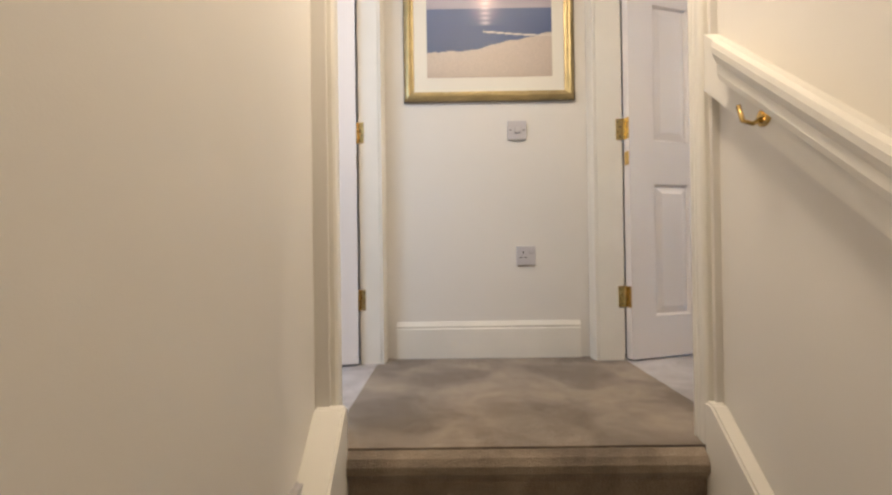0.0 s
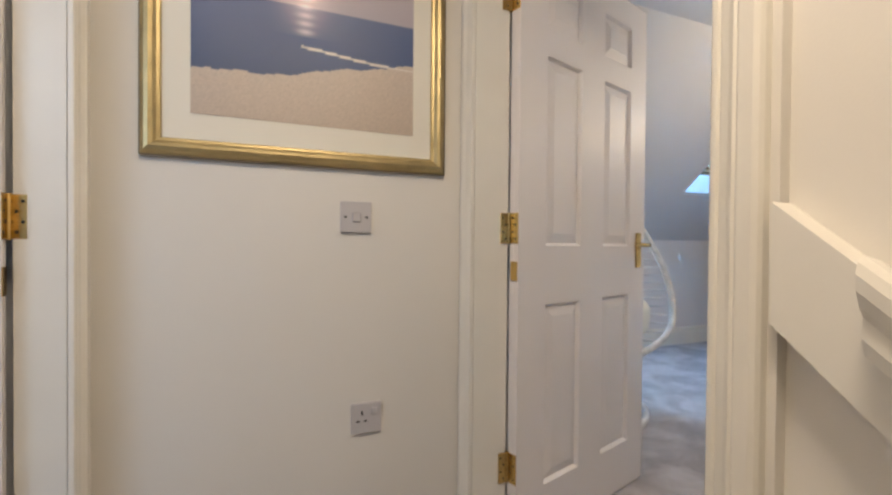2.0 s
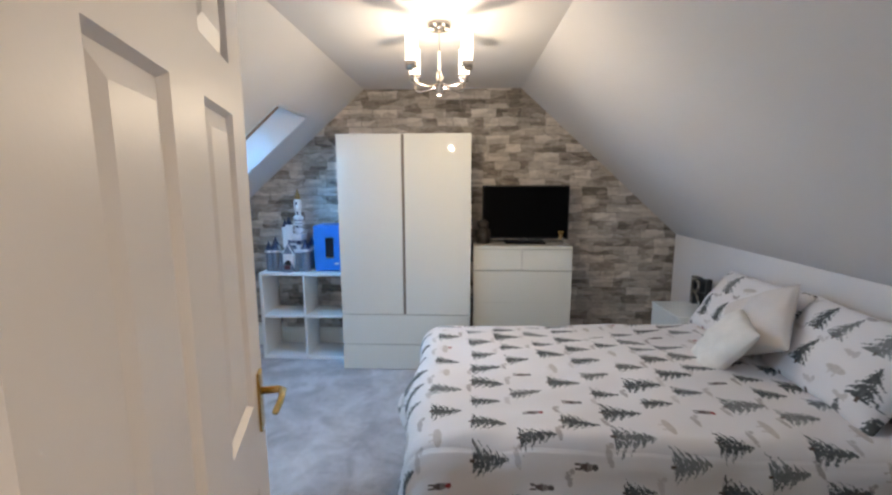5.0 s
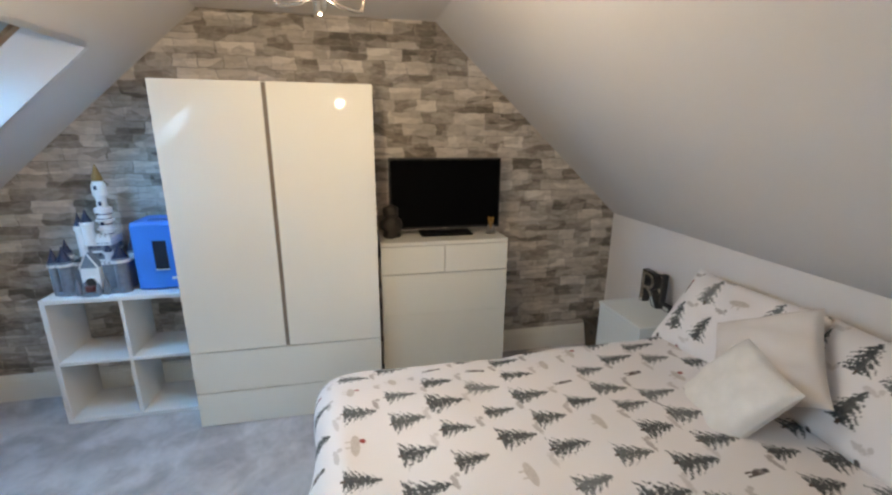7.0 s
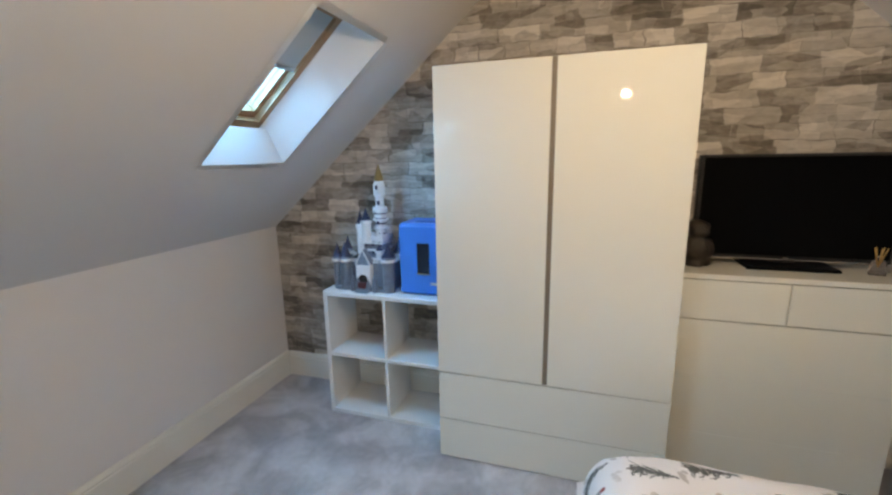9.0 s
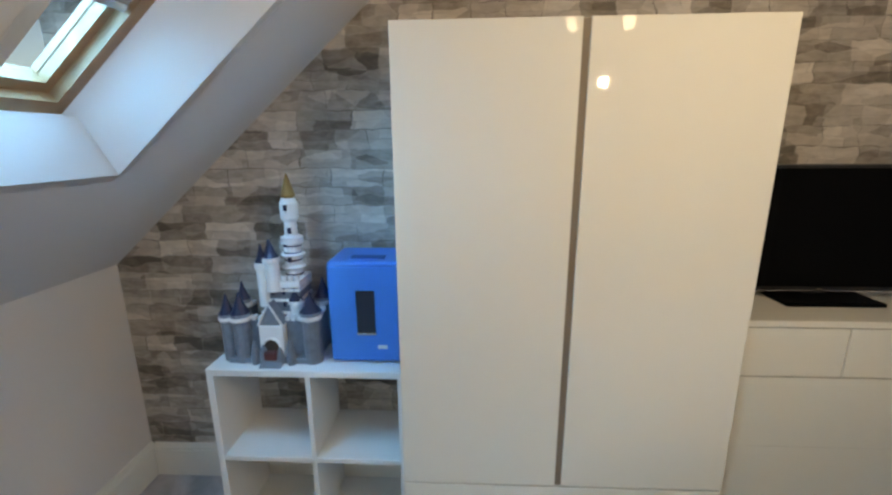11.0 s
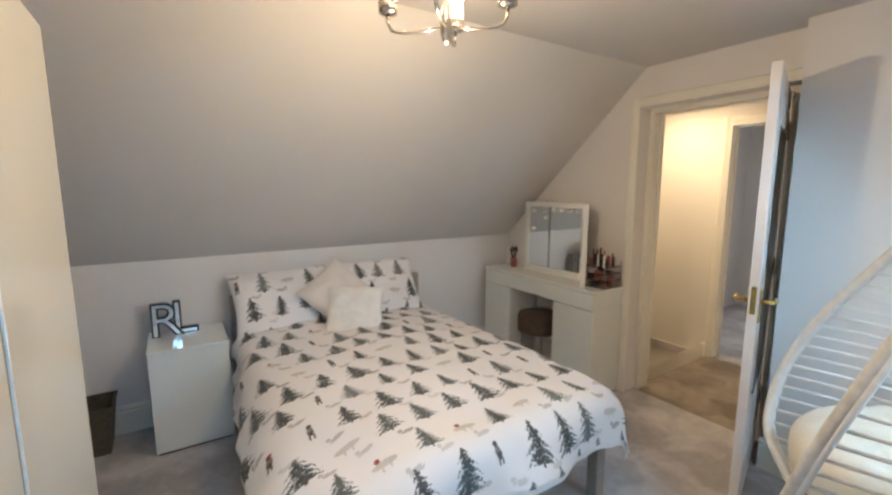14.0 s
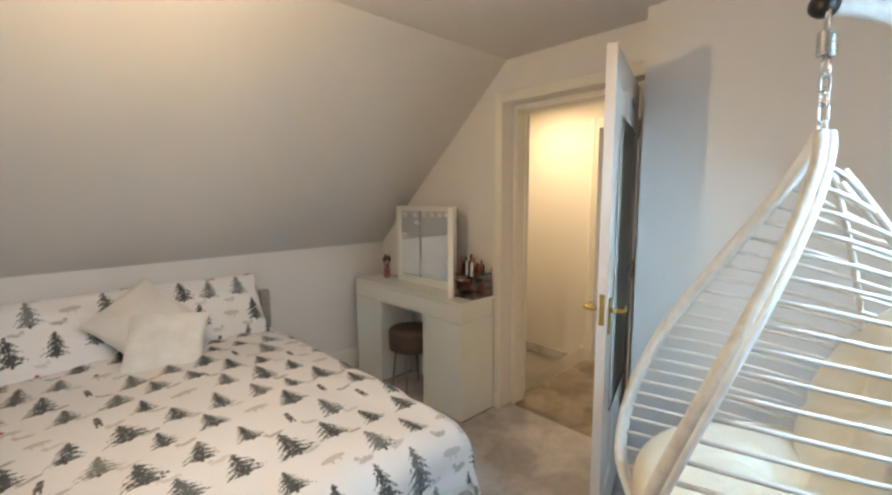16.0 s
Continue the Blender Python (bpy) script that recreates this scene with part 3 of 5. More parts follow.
# ---- doors ----
def six_panel_door(name, base, turn, label, width=0.79, lean=0.0):
    """A moulded six-panel door leaf hung at its base corner; it runs along local x, its thickness along local y."""
    th = 0.036
    door = thing(name, base, label, "door", kind="structure", turn=turn)
    z0, h = 0.012, 1.965
    leaf = bmesh.new()
    box(0.001, width - 0.001, 0.0145, th - 0.0145, z0 + 0.001, z0 + h - 0.001, bm=leaf)
    st, mu, pw = 0.135, 0.145, 0.195
    rows = ((0.20, 0.80), (0.995, 1.62), (1.715, 1.875))
    for y0, y1 in ((0, 0.0155), (th - 0.0155, th)):
        for xa, xb in ((0, st), (st + pw, st + pw + mu), (2 * st + mu - 0.135 + 2 * pw, width)):
            box(xa, xb, y0, y1, z0, z0 + h, bm=leaf)
        for za, zb in ((z0, rows[0][0]), (rows[0][1], rows[1][0]), (rows[1][1], rows[2][0]), (rows[2][1], z0 + h)):
            for xa in (st, st + pw + mu):
                box(xa, xa + pw, y0, y1, za, zb, bm=leaf)
    body = part("leaf", leaf, M_DOOR, door)
    for za, zb in rows:
        for xa in (st, st + pw + mu):
            for front in (True, False):
                b = bmesh.new()
                a0 = [(xa, za), (xa + pw, za), (xa + pw, zb), (xa, zb)]
                g = 0.009
                a1 = [(xa + g, za + g), (xa + pw - g, za + g), (xa + pw - g, zb - g), (xa + g, zb - g)]
                g = 0.042
                a2 = [(xa + g, za + g), (xa + pw - g, za + g), (xa + pw - g, zb - g), (xa + g, zb - g)]
                ys = (0.0, 0.0125, 0.003) if front else (th, th - 0.0125, th - 0.003)
                rings = [[b.verts.new((u, y, v)) for u, v in ring] for ring, y in zip((a0, a1, a2), ys)]
                for p, q in zip(rings, rings[1:]):
                    for i in range(4):
                        b.faces.new((p[i], p[(i + 1) % 4], q[(i + 1) % 4], q[i]))
                b.faces.new(rings[-1])
                bmesh.ops.recalc_face_normals(b, faces=b.faces[:])
                part("panel", b, M_DOOR, body)
    # hinges on the hung edge, opened
    for z in (0.29, 1.05, 1.78):
        b = box(-0.002, 0.0008, 0.001, th - 0.002, z - 0.048, z + 0.048, 0.0008)
        tube([(-0.004, th + 0.001, z - 0.049), (-0.004, th + 0.001, z + 0.049)], 0.0055, 8, b)
        fixed = box(0.002, 0.030, -0.0022, 0.0005, z - 0.048, z + 0.048, 0.0008)
        fixed.transform(Matrix.Translation((-0.006, th - 0.001, 0)) @ pose(0, 0, 0, 0, 0, 180 - lean))
        hinge = part("hinge", b, M_BRASS, door, "polished brass butt hinge")
        part("hinge_leaf", fixed, M_BRASS, hinge)
        b = bmesh.new()
        for k in range(4):
            lathe([(0.0036, 0), (0.003, 0.0012)], (-0.002, 0.012 + 0.012 * (k % 2), z - 0.033 + 0.022 * k), 8, b, Vector((-1, 0, 0)))
        part("screw", b, M_DARK, hinge)
        b = bmesh.new()
        for k in range(4):
            lathe([(0.0036, 0), (0.003, 0.0012)], (0.012 + 0.010 * (k % 2), 0.0004, z - 0.033 + 0.022 * k), 8, b, Vector((0, 1, 0)))
        b.transform(Matrix.Translation((-0.006, th - 0.001, 0)) @ pose(0, 0, 0, 0, 0, 180 - lean))
        part("screw", b, M_DARK, hinge)
    for y, s in ((0, -1), (th, 1)):
        xh = width - 0.055
        b = box(xh - 0.02, xh + 0.02, min(y, y + s * 0.007), max(y, y + s * 0.007), 0.905, 1.05, 0.003)
        plate = part("handle_plate", b, M_BRASS, door, "brass lever plate")
        b = tube([(xh, y, 1.0), (xh, y + s * 0.045, 1.0), (xh - 0.01, y + s * 0.055, 1.0), (xh - 0.06, y + s * 0.056, 1.0), (xh - 0.105, y + s * 0.05, 0.997)], [0.009, 0.009, 0.009, 0.008, 0.007], 10)
        part("lever", b, M_BRASS, plate, "brass lever handle", True)
    part("closer_plate", box(-0.0025, 0.0, 0.004, 0.030, 0.885, 0.945), M_BRASS, door, "brass closer plate on the hung edge")
    part("latch_plate", box(width - 0.0005, width + 0.001, 0.008, 0.028, 0.95, 1.07), M_BRASS, door)
    return door


door_a = six_panel_door("door_1", (-0.048, 2.089, 0), 16.8, "open white six-panel door with brass lever, wall mirror inside", lean=16.8)
# frameless mirror screwed to the room side of that leaf
mir = part("mirror", box(0.178, 0.647, 0.0365, 0.0405, 0.556, 1.75, 0.001), M_MIRROR, door_a, "frameless rectangular door mirror")
for x, z in ((0.20, 0.58), (0.625, 0.58), (0.20, 1.73), (0.625, 1.73)):
    part("mirror_screw", lathe([(0.007, 0), (0.006, 0.003)], (x, 0.0405, z), 12, axis=Vector((0, 1, 0))), M_CHROME, mir)
b = box(0.178, 0.647, 0.036, 0.0412, 0.545, 0.556)
part("mirror_channel", b, M_DARK, mir, "dark bottom channel")


# the side room door opens away on the other side of the landing
door_b = six_panel_door("door_2", (-1.268, 2.080, 0), 173.0, "open white six-panel door into the side room", lean=-12.5)
door_b.matrix_world = pose(-1.268, 2.080, 0, 0, 0, 0) @ Matrix.Diagonal((-1, 1, 1, 1)) @ pose(0, 0, 0, 0, 0, -12.5)
# ---- roof window ----
n_up = Vector((0, kn, 1)).normalized()
along = Vector((0, 1, -kn)).normalized()
O = Vector((0, SKY0, nz(SKY0)))
L = (Vector((0, SKY1, nz(SKY1))) - O).length


def on_roof(x, s, h):
    return O + Vector((x, 0, 0)) + along * s + n_up * h


def roof_box(x0, x1, s0, s1, h0, h1, bm=None):
    b = box(x0, x1, s0, s1, h0, h1, bm=None)
    for v in b.verts:
        v.co = on_roof(v.co.x, v.co.y, v.co.z)
    bmesh.ops.recalc_face_normals(b, faces=b.faces[:])
    if bm is None:
        return b
    tmp = bpy.data.meshes.new("tmp")
    b.to_mesh(tmp)
    b.free()
    bm.from_mesh(tmp)
    bpy.data.meshes.remove(tmp)
    return bm


DEP = 0.14


def reveal(p, x_mid):
    b = bmesh.new()
    b.faces.new([b.verts.new(on_roof(*q)) for q in p])
    r = bmesh.ops.extrude_face_region(b, geom=b.faces[:])
    c = sum((on_roof(*q) for q in p), Vector()) / 4 - on_roof(x_mid, L / 2, DEP / 2)
    bmesh.ops.translate(b, verts=[v for v in r["geom"] if isinstance(v, bmesh.types.BMVert)], vec=c.normalized() * 0.03)
    bmesh.ops.recalc_face_normals(b, faces=b.faces[:])
    return b


def roof_window(name, x0, x1, label):
    """A pine roof window in its splayed opening, with the blind drawn half way."""
    win = thing(name, ((x0 + x1) / 2 + 0.08, 3.4, 1.7), label, "roof window", kind="structure")
    wx0, wx1, ws0, ws1 = x0 - 0.06, x1 - 0.12, 0.02, L - 0.09
    for q in (((x0, 0, 0), (x0, L, 0), (wx0, ws1, DEP), (wx0, ws0, DEP)), ((x1, 0, 0), (x1, L, 0), (wx1, ws1, DEP), (wx1, ws0, DEP)),
              ((x0, 0, 0), (x1, 0, 0), (wx1, ws0, DEP), (wx0, ws0, DEP)), ((x0, L, 0), (x1, L, 0), (wx1, ws1, DEP), (wx0, ws1, DEP))):
        part("reveal", reveal(q, (x0 + x1) / 2), M_REVEAL, win, "white painted window reveal")
    b = roof_box(wx0 - 0.03, wx0 + 0.035, ws0 - 0.03, ws1 + 0.03, DEP, DEP + 0.09)
    roof_box(wx1 - 0.035, wx1 + 0.03, ws0 - 0.03, ws1 + 0.03, DEP, DEP + 0.09, b)
    roof_box(wx0, wx1, ws0 - 0.03, ws0 + 0.04, DEP, DEP + 0.09, b)
    roof_box(wx0, wx1, ws1 - 0.04, ws1 + 0.03, DEP, DEP + 0.09, b)
    part("window_frame", b, M_PINE, win, "varnished pine frame")
    b = roof_box(wx0 + 0.035, wx0 + 0.06, ws0 + 0.04, ws1 - 0.04, DEP + 0.03, DEP + 0.08)
    roof_box(wx1 - 0.06, wx1 - 0.035, ws0 + 0.04, ws1 - 0.04, DEP + 0.03, DEP + 0.08, b)
    roof_box(wx0 + 0.06, wx1 - 0.06, ws0 + 0.04, ws0 + 0.07, DEP + 0.03, DEP + 0.08, b)
    roof_box(wx0 + 0.06, wx1 - 0.06, ws1 - 0.07, ws1 - 0.04, DEP + 0.03, DEP + 0.08, b)
    part("sash", b, M_PINE, win, "pale pine sash")
    pane = part("pane", roof_box(wx0 + 0.06, wx1 - 0.06, ws0 + 0.07, ws1 - 0.07, DEP + 0.055, DEP + 0.063), M_GLASS, win)
    pane.visible_shadow = False
    part("blind", roof_box(wx0 + 0.04, wx1 - 0.04, ws0 + 0.04, ws0 + 0.04 + (ws1 - ws0) * 0.42, DEP + 0.012, DEP + 0.016), M_BLIND, win, "grey fabric blind")
    part("blind_bar", roof_box(wx0 + 0.04, wx1 - 0.04, ws0 + 0.035 + (ws1 - ws0) * 0.42, ws0 + 0.055 + (ws1 - ws0) * 0.42, DEP + 0.006, DEP + 0.022), M_CHROME, win, "metal blind bar")


roof_window("window_1", SKX0, SKX1, "pine roof window with grey blind half drawn")
roof_window("window_2", SKB0, SKB1, "pine roof window over the hanging chair")

# ---- landing things ----
pic = thing("framed_picture", (-0.66, LY, 1.2), "gold-framed beach print with cream mount on the landing wall", "picture")
PX0, PX1, PZ0, PZ1 = -1.061, -0.257, 1.215, 2.02
bm = bmesh.new()
prof = [(0.0, 0.0), (0.0, 0.022), (0.008, 0.03), (0.016, 0.045), (0.03, 0.05), (0.042, 0.044), (0.052, 0.032), (0.062, 0.028), (0.066, 0.02), (0.066, 0.0)]
loops = []
for ins, dep in [(a * 0.70, b * 0.62) for a, b in prof]:
    loops.append([bm.verts.new((x, LY - dep, z)) for x, z in ((PX0 + ins, PZ0 + ins), (PX1 - ins, PZ0 + ins), (PX1 - ins, PZ1 - ins), (PX0 + ins, PZ1 - ins))])
for a, b in zip(loops, loops[1:]):
    for i in range(4):
        bm.faces.new((a[i], a[(i + 1) % 4], b[(i + 1) % 4], b[i]))
bmesh.ops.recalc_face_normals(bm, faces=bm.faces[:])
part("frame", bm, M_GOLD, pic, "antique gold moulded frame")
bm = bmesh.new()
box(PX0 - 0.002, PX0 + 0.006, LY - 0.015, LY, PZ0, PZ1, bm=bm)
box(PX1 - 0.006, PX1 + 0.002, LY - 0.015, LY, PZ0, PZ1, bm=bm)
box(PX0, PX1, LY - 0.015, LY, PZ0 - 0.002, PZ0 + 0.006, bm=bm)
part("frame_edge", bm, M_PEWTER, pic, "dark pewter outer edge")
part("mount", box(PX0 + 0.04, PX1 - 0.04, LY - 0.011, LY - 0.007, PZ0 + 0.04, PZ1 - 0.04), M_MOUNT, pic, "cream mount board")
ix0, ix1, iz0, iz1 = -0.952, -0.360, 1.328, 1.91
nu, nv = 150, 150
u, v = np.meshgrid(np.linspace(0, 1, nu), np.linspace(0, 1, nv), indexing="ij")
P = np.stack([ix0 + (ix1 - ix0) * u, np.full_like(u, LY - 0.0125), iz0 + (iz1 - iz0) * v], -1).reshape(-1, 3)
rng = np.random.default_rng(5)
sand = np.stack([0.52 + 0.22 * v, 0.43 + 0.22 * v, 0.35 + 0.22 * v], -1) * (1 + 0.04 * rng.standard_normal(v.shape))[..., None]
deep = np.clip((v - 0.2) / 0.36, 0, 1)
sea = np.stack([0.05 + 0.05 * deep, 0.085 + 0.055 * deep, 0.19 + 0.09 * deep], -1)
skyc = np.stack([0.30 + 0.25 * v, 0.30 + 0.18 * v, 0.42 + 0.06 * v], -1)
shore = 0.20 + 0.155 * np.clip((u - 0.02) / 0.9, 0, 1) ** 1.7 + 0.008 * np.sin(u * 13) + 0.003 * np.sin(41 * u)
horizon = 0.56 + 0 * u
col = np.where((v < shore)[..., None], sand, np.where((v < horizon)[..., None], sea, skyc))
far = (u > 0.45) & (np.abs(v - (0.355 + 0.02 * np.sin(5 * u))) < 0.006)
col = np.where(far[..., None], np.array([0.75, 0.70, 0.64]), col)
glow = np.exp(-(((u - 0.47) / 0.10) ** 2)) * np.clip((v - 0.40) / 0.25, 0, 1) * np.where(v > 0.42, 1, 0)
streak = np.exp(-(((u - 0.47) / 0.035) ** 2)) * (v > 0.42) * (0.6 + 0.4 * np.sin(v * 160))
col = np.clip(col + np.stack([glow * 0.5 + streak * 0.5, glow * 0.36 + streak * 0.42, glow * 0.30 + streak * 0.36], -1), 0, 1)
col = np.concatenate([col, np.ones((nu, nv, 1))], -1).reshape(-1, 4)
P -= np.array([-0.66, LY, 1.2])
sheet("print", P, grid_faces(nu, nv), M_PICTURE, pic, col, "sunlit beach print in blue and sand")

sw = thing("light_switch", (-0.53, LY, 1.075), "white plastic single rocker light switch", "switch")
part("plate", box(-0.575, -0.485, LY - 0.011, LY, 1.03, 1.12, 0.003, 2), M_PLATE, sw)
part("rocker", box(-0.542, -0.518, LY - 0.017, LY - 0.009, 1.061, 1.088, 0.002), M_PLATE, sw, "white rocker")
for x in (-0.561, -0.499):
    part("screw", lathe([(0.004, 0), (0.0035, 0.001)], (x, LY - 0.011, 1.075), 10, axis=Vector((0, -1, 0))), M_DARK, sw)
so = thing("wall_socket", (-0.496, LY, 0.48), "white plastic single wall socket with switch", "socket")
part("plate", box(-0.541, -0.451, LY - 0.011, LY, 0.435, 0.525, 0.003, 2), M_PLATE, so)
part("rocker", box(-0.482, -0.466, LY - 0.016, LY - 0.009, 0.49, 0.51, 0.002), M_PLATE, so, "white rocker")
for x, z, w, h in ((-0.509, 0.496, 0.0025, 0.006), (-0.521, 0.472, 0.005, 0.0025), (-0.499, 0.472, 0.005, 0.0025)):
    part("slot", box(x - w, x + w, LY - 0.0118, LY - 0.010, z - h, z + h), M_DARK, so)

lampc = thing("ceiling_light", (-0.68, 1.0, ZC), "round white flush ceiling light over the stairhead", "ceiling light")
part("base", lathe([(0.15, 0), (0.15, -0.025), (0.14, -0.03)], (-0.68, 1.0, ZC), 32), M_PLASTIC, lampc)
part("diffuser", lathe([(0.138, -0.03), (0.135, -0.045), (0.11, -0.058), (0.06, -0.064)], (-0.68, 1.0, ZC), 32), M_OPAL, lampc, "lit opal glass diffuser", True)

# ---- wardrobe ----
wd = thing("wardrobe", (3.22, 2.277, 0), "tall cream gloss two-door wardrobe with two drawers", "wardrobe")
WX, WY0, WY1, WZ = 2.967, 1.771, 2.782, 1.845
part("body", box(WX + 0.022, XE - 0.02, WY0 + 0.004, WY1 - 0.004, 0.0, WZ - 0.012, 0.002), M_GLOSS, wd)
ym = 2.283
# brown strip fills the door gap; the groove's shade is its colour
part("gap_shadow", box(WX + 0.004, WX + 0.0215, ym - 0.0095, ym + 0.0095, 0.464, WZ - 0.004), M_GROOVE, wd, "finger groove between the doors, its shade put into a brown filler strip")


def wardrobe_door(y0, y1):
    b = box(WX, WX + 0.020, y0, y1, 0.462, WZ, 0.0025, 2)
    return part("door", b, M_GLOSS, wd, "handleless gloss door")


wardrobe_door(ym + 0.010, WY1)
wardrobe_door(WY0, ym - 0.010)
part("drawer_front", box(WX, WX + 0.020, WY0, WY1, 0.215, 0.456, 0.0025, 2), M_GLOSS, wd, "handleless gloss drawer front")
part("drawer_front", box(WX, WX + 0.020, WY0, WY1, 0.006, 0.210, 0.0025, 2), M_GLOSS, wd, "handleless gloss drawer front")

# ---- chest of drawers ----
ch = thing("chest_of_drawers", (3.29, 1.34, 0), "cream gloss handleless chest of drawers", "chest of drawers")
CX, CY0, CY1, CZ = 3.10, 0.968, 1.748, 0.988
part("body", box(CX + 0.02, XE - 0.02, CY0 + 0.003, CY1 - 0.003, 0.0, CZ - 0.022, 0.002), M_GLOSS, ch)
part("top", box(CX - 0.002, XE - 0.02, CY0, CY1, CZ - 0.022, CZ, 0.003, 2), M_GLOSS, ch)
yc = (CY0 + CY1) / 2 + 0.006
for y0, y1, z0, z1 in ((CY0, yc - 0.002, 0.793, 0.962), (yc + 0.002, CY1, 0.793, 0.962), (CY0, CY1, 0.5285, 0.788), (CY0, CY1, 0.2685, 0.528), (CY0, CY1, 0.008, 0.268)):
    part("drawer_front", box(CX, CX + 0.018, y0, y1, z0, z1, 0.0018 if z1 > 0.95 else 0.0007, 2), M_GLOSS, ch)

# ---- television and what stands by it ----
tv = thing("television", (3.33, 1.32, CZ), "black flat-screen television switched off on a stand", "television")
TX, TY0, TY1, TZ0, TZ1 = 3.303, 0.958, 1.674, 1.012, 1.463
part("case", box(TX + 0.004, TX + 0.055, TY0, TY1, TZ0, TZ1, 0.006, 2), M_BLACKP, tv)
part("screen", box(TX + 0.001, TX + 0.005, TY0 + 0.012, TY1 - 0.012, TZ0 + 0.022, TZ1 - 0.012), M_BLACK, tv, "glossy black screen")
part("trim_strip", box(TX + 0.000, TX + 0.006, TY0 + 0.002, TY1 - 0.002, TZ0 + 0.001, TZ0 + 0.007, 0.001), M_CHROME, tv, "thin silver strip")
part("badge", box(TX + 0.0, TX + 0.003, 1.311, 1.331, TZ0 + 0.011, TZ0 + 0.016), M_CHROME, tv)
part("neck", box(TX + 0.02, TX + 0.05, 1.276, 1.366, CZ + 0.012, TZ0 + 0.02, 0.004), M_BLACKP, tv)
part("foot", box(TX - 0.085, TX + 0.10, 1.156, 1.486, CZ, CZ + 0.014, 0.006, 2), M_BLACK, tv, "black stand foot")

fig = lathe([(0.055, 0), (0.06, 0.012), (0.05, 0.03), (0.058, 0.05), (0.06, 0.07), (0.063, 0.09), (0.062, 0.11), (0.055, 0.125), (0.05, 0.14), (0.035, 0.155), (0.042, 0.165), (0.047, 0.175), (0.05, 0.19), (0.05, 0.20), (0.046, 0.215), (0.04, 0.228), (0.015, 0.245)], (3.27, 1.668, CZ), 28)
for v in fig.verts:
    v.co.z = CZ + (v.co.z - CZ) * 0.80
    d = noise.noise(v.co * 38) * 0.016 + noise.noise(v.co * 14) * 0.012
    v.co.x += d
    v.co.y += noise.noise(v.co * 31) * 0.016
solid("ornament", fig, M_FIG, "dark brown resin ornament on the chest of drawers", "ornament", smooth=True)
rd = thing("reed_diffuser", (3.245, 1.035, CZ), "small glass reed diffuser with amber sticks", "diffuser")
part("bottle", lathe([(0.026, 0), (0.028, 0.004), (0.026, 0.045), (0.012, 0.062), (0.011, 0.078)], (3.245, 1.035, CZ), 16), M_ACRYL, rd, "clear glass bottle", True)
for a in range(5):
    an = a * 1.257 + 0.3
    part("reed", tube([(3.245, 1.035, CZ + 0.03), (3.245 + 0.020 * math.cos(an), 1.035 + 0.020 * math.sin(an), CZ + 0.108)], 0.0022, 6), M_AMBER, rd, "amber reed stick")

# ---- cube shelf unit ----
cu = thing("cube_shelf", (3.31, 3.165, 0), "white two-by-two open cube shelf, empty", "shelf unit")
QX, QY0, QY1, QZ, qt = 3.153, 2.80, 3.529, 0.748, 0.026
QX1 = XE - 0.02
part("top", box(QX, QX1, QY0, QY1, QZ - qt, QZ, 0.002), M_LAM, cu)
part("bottom", box(QX, QX1, QY0, QY1, 0.0, qt, 0.002), M_LAM, cu)
part("side", box(QX + 0.001, QX1, QY0, QY0 + qt, qt, QZ - qt, 0.001), M_LAM, cu)
part("side", box(QX + 0.001, QX1, QY1 - qt, QY1, qt, QZ - qt, 0.001), M_LAM, cu)
yq = (QY0 + QY1) / 2 - 0.01
part("shelf", box(QX + 0.002, QX1, QY0 + qt, QY1 - qt, 0.361, 0.381, 0.001), M_LAM, cu)
part("divider", box(QX + 0.003, QX1, yq - 0.009, yq + 0.009, qt, 0.361, 0.001), M_LAM, cu)
part("divider", box(QX + 0.003, QX1, yq - 0.009, yq + 0.009, 0.381, QZ - qt, 0.001), M_LAM, cu)

# ---- blue mini fridge ----
fr = thing("mini_fridge", (3.40, 3.03, QZ), "bright blue plastic mini fridge with dark window", "mini fridge")
FX, FY0, FY1, FZ = 3.27, 2.905, 3.168, QZ + 0.388
part("body", box(FX + 0.012, 3.51, FY0, FY1, QZ, FZ, 0.02, 4), M_BLUE, fr)
part("door", box(FX, FX + 0.014, FY0 + 0.006, FY1 - 0.006, QZ + 0.012, FZ - 0.012, 0.010, 3), M_BLUE, fr, "blue rounded door")
part("window", box(FX - 0.002, FX + 0.004, 2.995, 3.062, QZ + 0.125, QZ + 0.285, 0.001), M_SMOKE, fr, "dark oblong window")
part("window_sill", box(FX - 0.006, FX + 0.003, 2.993, 3.064, QZ + 0.118, QZ + 0.125, 0.001), M_CHROME, fr)
part("badge", box(FX - 0.002, FX + 0.003, 2.955, 2.99, QZ + 0.062, QZ + 0.076, 0.001), M_PLASTIC, fr, "small white badge")
# no recess is cut: the grip's shade is painted as a darker blue slab
part("carry_handle", box(FX + 0.05, FX + 0.10, 2.965, 3.09, FZ - 0.004, FZ + 0.004, 0.003, 2), M_BLUE_SHADE, fr, "carry grip slab, its recess shade put into darker blue")

fr.location += Vector((-0.055, -0.087, 0))

# ---- toy brick castle ----
cs = thing("toy_castle", (3.37, 3.38, QZ), "grey and white toy-brick castle with navy roofs", "toy castle")


